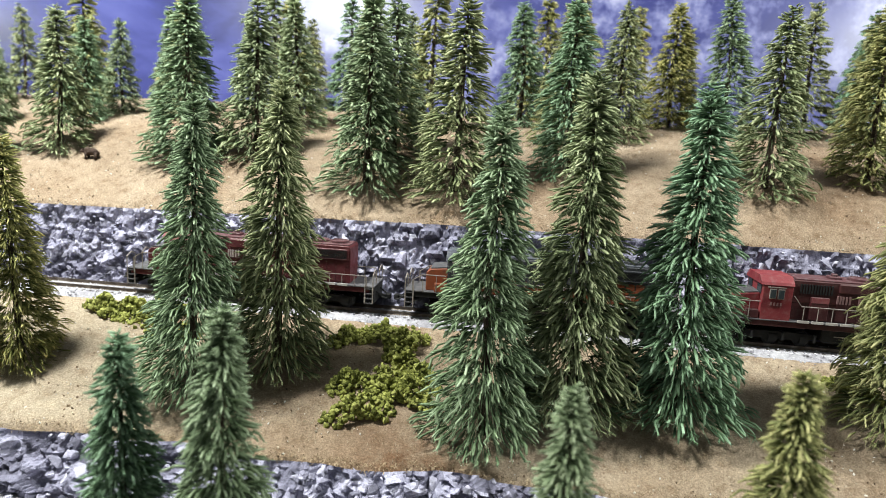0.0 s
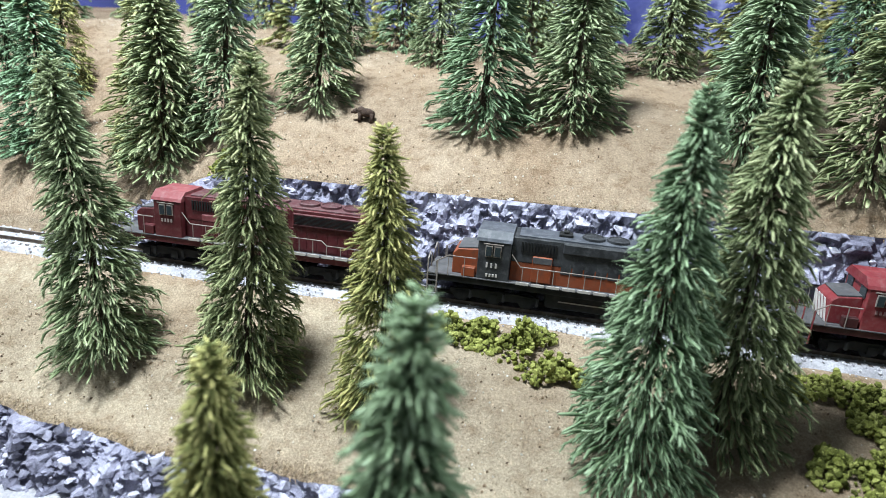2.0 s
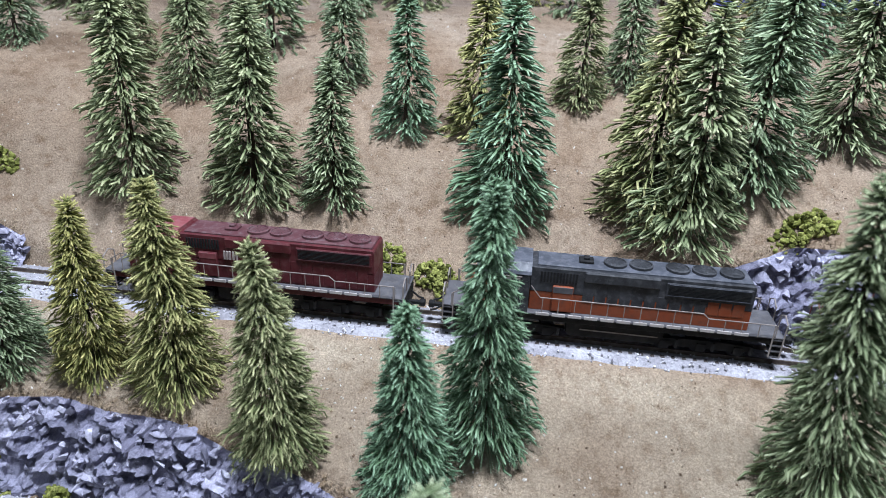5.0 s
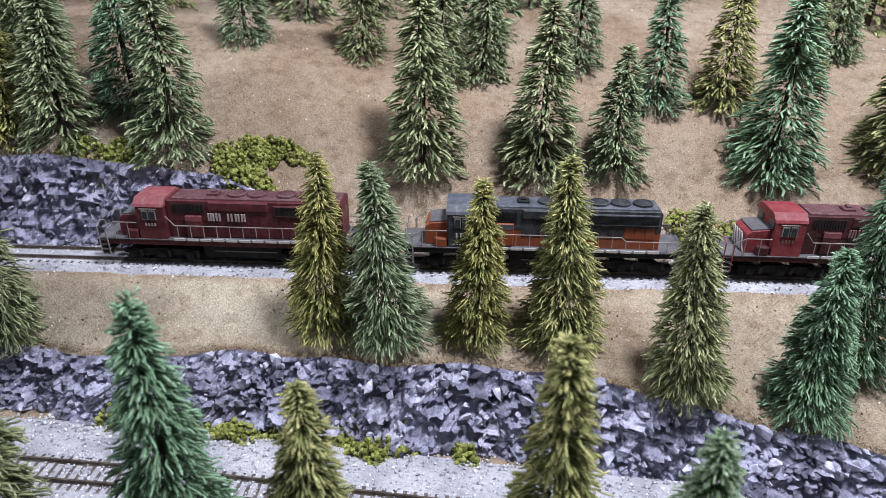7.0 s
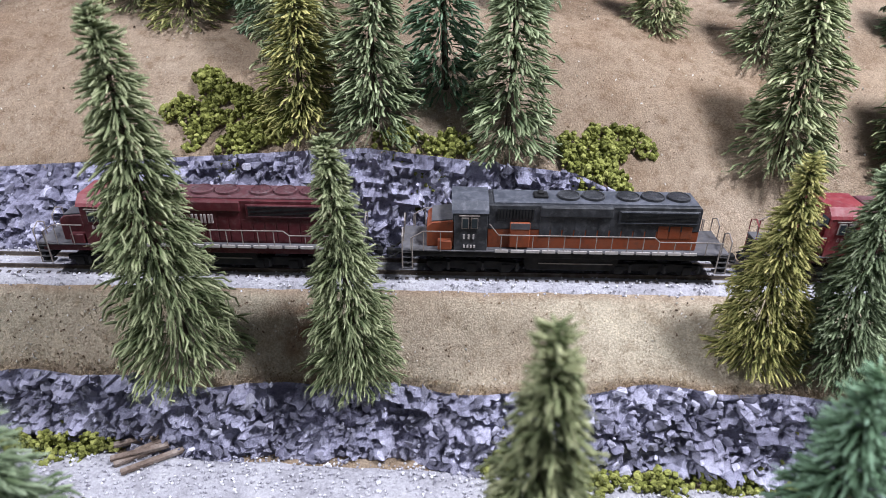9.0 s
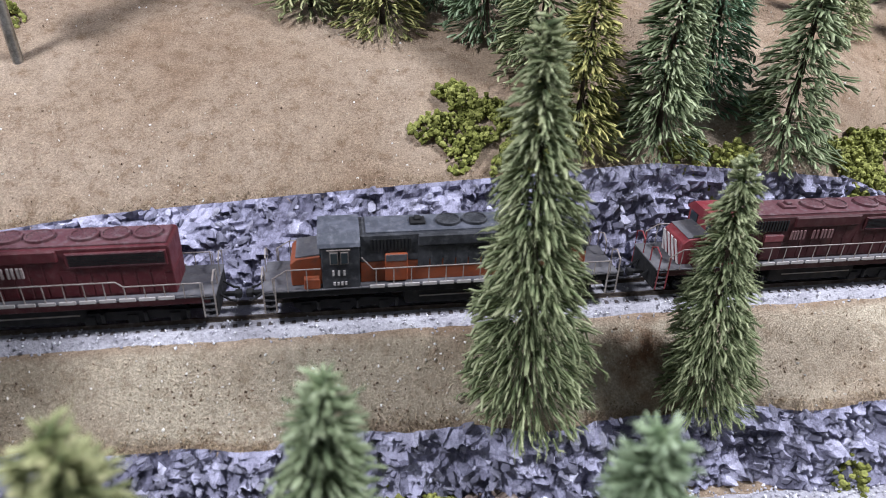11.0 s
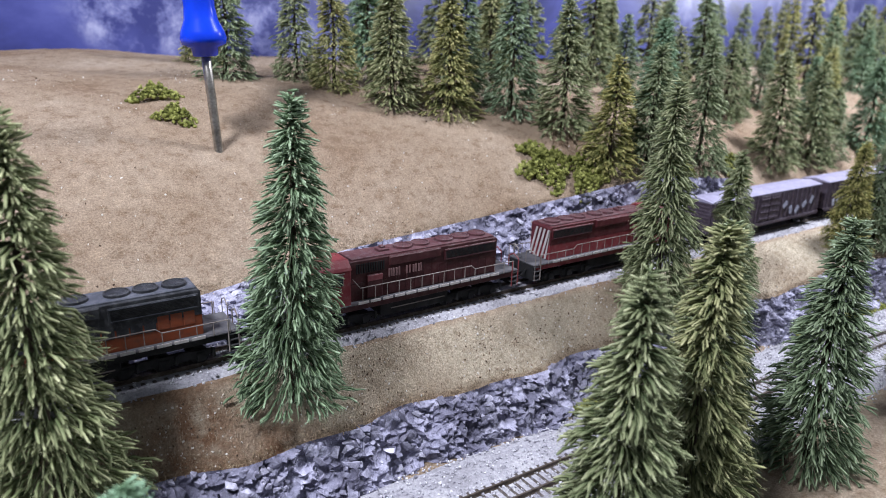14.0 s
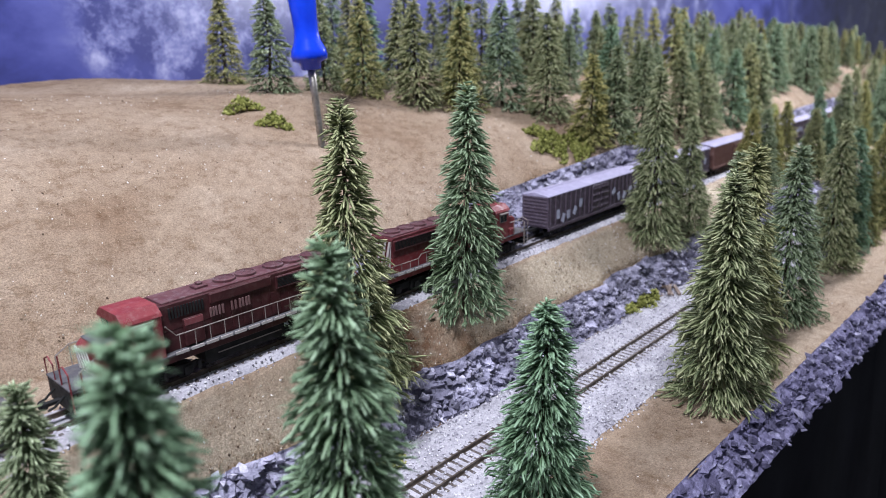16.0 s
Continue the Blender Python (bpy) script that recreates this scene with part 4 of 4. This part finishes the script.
def locomotive(label, hood_mat, low_mat, cab_mat, roof_mat, nose_stripes, tail_stripes, roof_bright=None, letters=None):
    loco = thing("diesel_locomotive", label, "locomotive", "locomotives of the train")
    f, r = -.0305, .0868          # ends of the frame
    bm = bmesh.new()
    box(bm, f + .002, r - .002, -.0093, .0093, .0088, .0112, .0002)
    part("frame", bm, BLACK if hood_mat is SOOT else low_mat, loco)
    for e in (f, r - .0022):
        bm = bmesh.new()
        box(bm, e, e + .0022, -.0088, .0088, .0035, .0112, .0003)
        part("pilot", bm, BLACK, loco)
    bm = bmesh.new()
    box(bm, f, r, -W, W, .0112, .0117, .0001)
    part("walkway", bm, DECK, loco, "dusty grey walkway")
    bm = bmesh.new()
    prism(bm, [(.0150, .0030), (.0470, .0030), (.0480, .0042), (.0480, .0088), (.0140, .0088), (.0140, .0042)], -.0078, .0078, .0004)
    part("fuel_tank", bm, BLACK, loco)
    bm = bmesh.new()
    box(bm, .019, .046, -.0080, -.0077, .0058, .0062)
    part("pipe", bm, STEEL, loco)
    # long hood: lower band and upper band
    h0, h1, hw = .0002, .0751, .0068
    bm = bmesh.new()
    box(bm, h0, h1, -hw, hw, .0117, .0185, .0002)
    part("hood_side", bm, low_mat, loco)
    bm = bmesh.new()
    prism(bm, [(h0, .0185), (h1, .0185), (h1, .0262), (h1 - .0006, .0270), (h0, .0270)], -hw - .0001, hw + .0001, .0002)
    part("hood", bm, hood_mat, loco)
    bm = bmesh.new()
    box(bm, h0 + .002, h1 - .001, -hw + .0012, hw - .0012, .0268, .0276, .0002)
    part("hood_roof", bm, roof_mat, loco, "dusty hood roof")
    # doors along the hood
    for i in range(13):
        x = .0185 + i * .0042
        bm = bmesh.new()
        box(bm, x, x + .0037, -hw - .00016, -hw + .0003, .0125 if hood_mat is not SOOT else .0160, .0230 if x < .043 else .0205, .0001)
        part("hood_door", bm, hood_mat if hood_mat is not SOOT or x < .060 else low_mat, loco)
    for s in (-1, 1):
        bm = bmesh.new()
        box(bm, .0460, .0742, s * hw - .0006, s * hw + .0006, .0212, .0258, .0002)
        part("radiator_frame", bm, hood_mat, loco)
        for k in range(9):
            bm = bmesh.new()
            box(bm, .0467, .0735, s * (hw + .0006) - .0002, s * (hw + .0006) + .0002, .0216 + k * .00046, .0218 + k * .00046)
            part("louver", bm, BLACK if 0 < k < 8 else roof_mat, loco)
        bm = bmesh.new()
        for k in range(12):
            box(bm, .0035 + k * .0011, .0041 + k * .0011, s * hw - .0005, s * hw + .0005, .0222, .0258)
        part("intake_grille", bm, BLACK, loco)
        bm = bmesh.new()
        box(bm, .0080, .0152, s * hw - .0012, s * hw + .0012, .0122, .0212, .0003)
        part("filter_box", bm, hood_mat if hood_mat is not SOOT else low_mat, loco)
        bm = bmesh.new()
        box(bm, .0082, .0150, s * (hw + .0012) - .0001, s * (hw + .0012) + .0001, .0190, .0210)
        part("panel", bm, DECK if hood_mat is SOOT else CHALKY, loco, "faded chalky panel")
    # dynamic brake bulge
    bm = bmesh.new()
    box(bm, .0185, .0440, -hw - .0008, hw + .0008, .0232, .0268, .0004)
    part("brake_hatch", bm, hood_mat, loco)
    for x in (.0290, .0378, .0502, .0590, .0682):
        bm = bmesh.new()
        turned(bm, [(.0041, .0272), (.0041, .0284), (.0036, .0286), (.0034, .0282), (.0008, .0283)], 18, pose(x, 0, 0))
        fan = part("fan", bm, hood_mat if hood_mat is SOOT else roof_mat, loco, smooth=False)
        bm = bmesh.new()
        hub = bm.verts.new((x, 0, .02845))
        for k in range(12):
            m = pose(x, 0, .02845, 0, 0, k * 30)
            bm.faces.new((hub, bm.verts.new(m @ Vector((.0036, -.00009, 0))), bm.verts.new(m @ Vector((.0036, .00009, 0)))))
        part("fan_guard", bm, BLACK, fan)
    bm = bmesh.new()
    box(bm, .0165, .0215, -.0022, .0022, .0274, .0286, .0003)
    box(bm, .0180, .0200, -.0012, .0012, .0286, .0294, .0002)
    part("exhaust_stack", bm, BLACK if hood_mat is SOOT else roof_mat, loco)
    # cab
    c0, c1 = -.0118, .0000
    bm = bmesh.new()
    prism(bm, [(c0, .0112), (c1, .0112), (c1, .0253), (c0, .0253)], -W + .0002, W - .0002, .0002)
    part("cab", bm, cab_mat, loco)
    bm = bmesh.new()
    vs = [(y, z) for y, z in ((-W, .0250), (-W + .0006, .0260), (-.0062, .0281), (.0062, .0281), (W - .0006, .0260), (W, .0250))]
    a = [bm.verts.new((c0 - .0009, y, z)) for y, z in vs]
    b = [bm.verts.new((c1 + .0003, y, z)) for y, z in vs]
    bm.faces.new(a[::-1])
    bm.faces.new(b)
    for i in range(6):
        bm.faces.new((a[i], a[(i + 1) % 6], b[(i + 1) % 6], b[i]))
    bmesh.ops.recalc_face_normals(bm, faces=bm.faces)
    part("cab_roof", bm, roof_bright or roof_mat, loco)
    for s in (-1, 1):
        for wx in (-.0092, -.0060):
            win = bmesh.new()
            box(win, wx, wx + .0026, s * W - .0003, s * W + .0003, .0198, .0236)
            frame_ob = part("window_frame", win, STEEL, loco)
            bm = bmesh.new()
            box(bm, wx + .0003, wx + .0023, s * W - .0005, s * W + .0005, .0201, .0233)
            part("pane", bm, GLASS, frame_ob, "dark cab window")
        bm = bmesh.new()
        box(bm, c0 - .0004, c0 + .0004, s * .0055 - .0022, s * .0055 + .0022, .0212, .0246)
        part("windshield", bm, GLASS, loco)
        bm = bmesh.new()
        box(bm, -.0100, -.0028, s * W - .0002, s * W + .0014, .0240, .0243)
        part("awning", bm, STEEL, loco)
    # short hood
    bm = bmesh.new()
    prism(bm, [(-.0215, .0117), (c0, .0117), (c0, .0212), (-.0196, .0205), (-.0215, .0190)], -hw, hw, .0003)
    part("nose", bm, low_mat if hood_mat is SOOT else cab_mat, loco)
    bm = bmesh.new()
    prism(bm, [(-.0196, .0206), (c0 - .0002, .0213), (c0 - .0002, .0217), (-.0198, .0209)], -hw + .0004, hw - .0004)
    part("nose_top", bm, DECK, loco)
    for s in (-1, 1):
        bm = bmesh.new()
        box(bm, -.0175, -.0125, s * (hw + .0016) - .0012, s * (hw + .0016) + .0012, .0117, .0152, .0003)
        part("battery_box", bm, low_mat, loco)
    for flag, x, top in ((nose_stripes, -.0217, .0186), (tail_stripes, h1 + .0002, .0255)):
        if flag:
            for k in range(5):
                y0 = -hw + k * .0027
                bm = bmesh.new()
                v = [bm.verts.new(c) for c in ((x, y0, .0120), (x, y0 + .0013, .0120), (x, min(hw, y0 + .0052), top), (x, min(hw, y0 + .0039), top))]
                w2 = [bm.verts.new((c.co.x + (.0003 if x > 0 else -.0003), c.co.y, c.co.z)) for c in v]
                bm.faces.new(v)
                bm.faces.new(w2[::-1])
                for q in range(4):
                    bm.faces.new((v[q], w2[q], w2[(q + 1) % 4], v[(q + 1) % 4]))
                bmesh.ops.recalc_face_normals(bm, faces=bm.faces)
                part("stripe", bm, PALE, loco, "white diagonal stripe")
        if flag == "side":
            for k in range(5):
                z0 = .0135 + k * .0024
                bm = bmesh.new()
                prism(bm, [(h1 - .0075, z0), (h1, z0 + .0040), (h1, z0 + .0028), (h1 - .0075, z0 - .0012)] if k < 9 else [], -hw - .0007, -hw)
                part("stripe", bm, PALE, loco, "white diagonal stripe")
    # white sill stripe and lettering
    for s in (-1, 1):
        for k in range(13):
            x = .003 + k * .0056
            bm = bmesh.new()
            box(bm, x, x + .0046, s * (W + .0001) - .0002, s * (W + .0001) + .0002, .0113, .0123)
            part("sill_stripe", bm, PALE, loco)
    for x, z, widths, tall, y in letters or ():
        bars(loco, x, z, widths, tall, PALE if hood_mat is SOOT else LETTER if low_mat is RED else DIM_LETTER, y)
    # handrails
    for s in (-1, 1):
        bm = bmesh.new()
        rod(bm, [(-.0270, s * W, .0160), (-.0225, s * W, .0185), (-.0123, s * W, .0185)], .0002)
        rod(bm, [(.0006, s * W, .0215), (.0040, s * W, .0176), (.0590, s * W, .0176), (.0610, s * W, .0160), (.0830, s * W, .0160)], .0002)
        part("handrail", bm, STEEL, loco, "thin pale handrail")
        for k in range(15):
            x = .0050 + k * .0056
            bm = bmesh.new()
            rod(bm, [(x, s * W, .0113), (x, s * W, .0176 if x < .0590 else .0160)], .00017)
            part("stanchion", bm, STEEL, loco)
        for x in (-.0270, -.0225, -.0165):
            bm = bmesh.new()
            rod(bm, [(x, s * W, .0113), (x, s * W, .0185 if x > -.026 else .0160)], .00017)
            part("stanchion", bm, STEEL, loco)
        for e, d in ((f, 1), (r, -1)):
            bm = bmesh.new()
            rod(bm, [(e + d * .0004, s * W, .0040), (e + d * .0004, s * W, .0165), (e + d * .0004, s * .006, .0180), (e + d * .0004, s * .0028, .0165), (e + d * .0004, s * .0028, .0117)], .00026)
            rod(bm, [(e + d * .0040, s * W, .0040), (e + d * .0040, s * W, .0160)], .00026)
            part("end_rail", bm, STEEL if hood_mat is SOOT else BRIGHT_RED if nose_stripes else STEEL, loco)
            for k in range(4):
                bm = bmesh.new()
                box(bm, e + d * .0004, e + d * .0042, s * .0066 if s > 0 else -W, W if s > 0 else -.0066, .0038 + k * .0022, .0042 + k * .0022)
                part("step", bm, DECK, loco)
    for e, d in ((f, -1), (r, 1)):
        bm = bmesh.new()
        box(bm, min(e, e + d * .0052), max(e, e + d * .0052), -.0008, .0008, .0052, .0066, .0002)
        box(bm, min(e + d * .004, e + d * .0062), max(e + d * .004, e + d * .0062), -.0015, .0013, .0048, .0070, .0003)
        part("coupler", bm, BLACK, loco)
        bm = bmesh.new()
        for y in (-.004, .004):
            rod(bm, [(e, y, .0085), (e + d * .003, y, .006), (e + d * .005, y, .0055)], .0004)
        part("brake_hose", bm, BLACK, loco)
    for ob in loco.children_recursive:
        for v in ob.data.vertices:
            if v.co.z > .0120:
                v.co.z = .0120 + (v.co.z - .0120) * 1.10
    for cx in (-.0050, .0610):
        truck(loco, cx)
    return loco


WORD = (.0040, .0034, -.0022, .0038, .0030, .0010, .0010)
RED_LETTERS = [(.0180, .0192, tuple(w * .78 for w in WORD), .0030, -.0077), (-.0085, .0172, (.0010, .0010, .0010, .0010), .0012, -W)]
SOO_LETTERS = [(-.0086, .0160, (.0014, .0014, .0014), .0016, -W), (-.0084, .0128, (.0009, .0009, .0009, .0009), .0010, -W)]
lead = locomotive("weathered red diesel locomotive with pale lettering on the hood", RED, RED, RED, DULL_RED, False, False, CHALKY, RED_LETTERS)
second = locomotive("black and faded orange diesel locomotive with grey roof", SOOT, ORANGE, SOOT, ROOF_SOOT, False, False, ROOF_SOOT, SOO_LETTERS)
third = locomotive("dark red diesel locomotive with white stripes on its nose", MAROON, MAROON, BRIGHT_RED, DULL_RED, True, False, BRIGHT_RED, RED_LETTERS)
fourth = locomotive("red diesel locomotive running backwards with white tail stripes", RED, BRIGHT_RED, BRIGHT_RED, DULL_RED, False, "side", BRIGHT_RED, RED_LETTERS)


def boxcar(label, side, roof, sprayed, seed):
    rng = random.Random(seed)
    car = thing("boxcar", label, "boxcar", "boxcars of the train")
    ln, wd, z0, z1 = .128, .0094, .0072, .0268
    bm = bmesh.new()
    box(bm, 0, ln, -wd, wd, z0, z1, .0002)
    part("body", bm, side, car)
    bm = bmesh.new()
    vs = ((-wd - .0003, z1), (0, z1 + .0016), (wd + .0003, z1), (wd + .0003, z1 - .0006), (-wd - .0003, z1 - .0006))
    a = [bm.verts.new((-.0003, y, z)) for y, z in vs]
    b = [bm.verts.new((ln + .0003, y, z)) for y, z in vs]
    bm.faces.new(a)
    bm.faces.new(b[::-1])
    for i in range(5):
        bm.faces.new((a[i], b[i], b[(i + 1) % 5], a[(i + 1) % 5]))
    bmesh.ops.recalc_face_normals(bm, faces=bm.faces)
    top = part("roof", bm, roof, car, "pale dusty ribbed roof")
    for k in range(19):
        bm = bmesh.new()
        x = .003 + k * .0067
        v = [bm.verts.new(c) for c in ((x, -wd, z1 + .0002), (x, 0, z1 + .0019), (x, wd, z1 + .0002), (x + .0008, wd, z1 + .0002), (x + .0008, 0, z1 + .0019), (x + .0008, -wd, z1 + .0002))]
        bm.faces.new((v[0], v[5], v[4], v[1]))
        bm.faces.new((v[1], v[4], v[3], v[2]))
        part("roof_rib", bm, roof, top)
    for s in (-1, 1):
        for k in range(22):
            x = .0015 + k * .0059
            if .049 < x < .076:
                continue
            bm = bmesh.new()
            box(bm, x, x + .0010, s * wd - .0006, s * wd + .0006, z0 + .001, z1 - .001, .0001)
            part("side_post", bm, side, car)
        for k in range(2):
            bm = bmesh.new()
            box(bm, .0525 + k * .0115, .0632 + k * .0115, s * wd - .0005, s * wd + .0005, z0 + .0012, z1 - .0014, .0002)
            for q in range(4):
                box(bm, .0530 + k * .0115, .0628 + k * .0115, s * (wd + .0006) - .0003, s * (wd + .0006) + .0003, z0 + .003 + q * .0042, z0 + .0036 + q * .0042)
            part("door", bm, side, car)
        bm = bmesh.new()
        box(bm, 0, ln, s * (wd + .0002) - .0005, s * (wd + .0002) + .0005, z0 - .0012, z0 + .0006)
        part("side_sill", bm, side, car)
    for e in (-.0004, ln):
        for k in range(9):
            bm = bmesh.new()
            box(bm, e, e + .0004, -wd + .001, wd - .001, z0 + .001 + k * .0021, z0 + .0020 + k * .0021, .00015)
            part("end_rib", bm, side, car)
    if sprayed:
        for x in (.010, .016, .022, .030, .037, .082, .090, .098, .107, .116):
            bm = bmesh.new()
            m = pose(x, -wd - .0007, z0 + .006 + rng.uniform(-.002, .004), 0, rng.uniform(-40, 40), 0)
            vs = []
            for yy in (-.0001, .0001):
                vs.append([bm.verts.new(m @ Vector((cx, yy, cz))) for cx, cz in ((-.0022, -.002), (.001, -.003), (.0024, .0022), (-.0008, .0030))])
            bm.faces.new(vs[0])
            bm.faces.new(vs[1][::-1])
            for q in range(4):
                bm.faces.new((vs[0][q], vs[1][q], vs[1][(q + 1) % 4], vs[0][(q + 1) % 4]))
            part("spray_mark", bm, SPRAY, car)
    for cx in (.013, ln - .013):
        bogie = thing("truck", "", "")
        bogie.parent = car
        bogie.location = (cx, 0, 0)
        for s in (-1, 1):
            bm = bmesh.new()
            prism(bm, [(-.009, .0030), (.009, .0030), (.0095, .0045), (.004, .0060), (-.004, .0060), (-.0095, .0045)], s * .0060, s * .0072)
            part("side_frame", bm, BLACK, bogie)
        for k in (-.0056, .0056):
            bm = bmesh.new()
            for s in (-1, 1):
                turned(bm, [(.0029, -.0003), (.0029, .0003), (.0026, .0014)], 14, pose(k, s * .0044, .0027, 90 * s, 0, 0))
            part("wheelset", bm, BLACK, bogie)
    bm = bmesh.new()
    box(bm, -.006, ln + .006, -.0012, .0012, .0052, .0070, .0002)
    box(bm, .02, ln - .02, -.003, .003, .0045, .0072, .0002)
    part("underframe", bm, BLACK, car)
    return car


CARS = []
for i in range(9):
    if i in (0, 1, 3, 4, 6, 8):
        car = boxcar("faded plum-grey boxcar with pale roof and spray-painted sides", PLUM, ROOF_GREY, True, 30 + i)
    else:
        car = boxcar("brown boxcar with dusty violet-grey roof", BROWN, ROOF_GREY, False, 30 + i)
    CARS.append(car)


# ---------------------------------------------------------------- what moves
def motions():
    # place of the leading cab's rear edge along the track
    run = [(0, -.2140), (1.5, -.3227), (2.5, -.3985), (3.5, -.4748), (4.5, -.5483), (7, -.7359), (8, -.8086), (9, -.8851), (10, -.9621), (12.5, -1.1599), (13.5, -1.2415), (14.5, -1.3237), (15.5, -1.4110), (16, -1.4547)]
    pitch = .1311
    for k, ob in enumerate((lead, second, third)):
        walk(ob, [(t, pose(s + k * pitch, 0, 0)) for t, s in run])
    walk(fourth, [(t, pose(s + 3 * pitch + .0525, 0, 0, 0, 0, 180)) for t, s in run])
    for i, ob in enumerate(CARS):
        walk(ob, [(t, pose(s + 4 * pitch - .0262 + i * .1385, 0, 0)) for t, s in run])


motions()
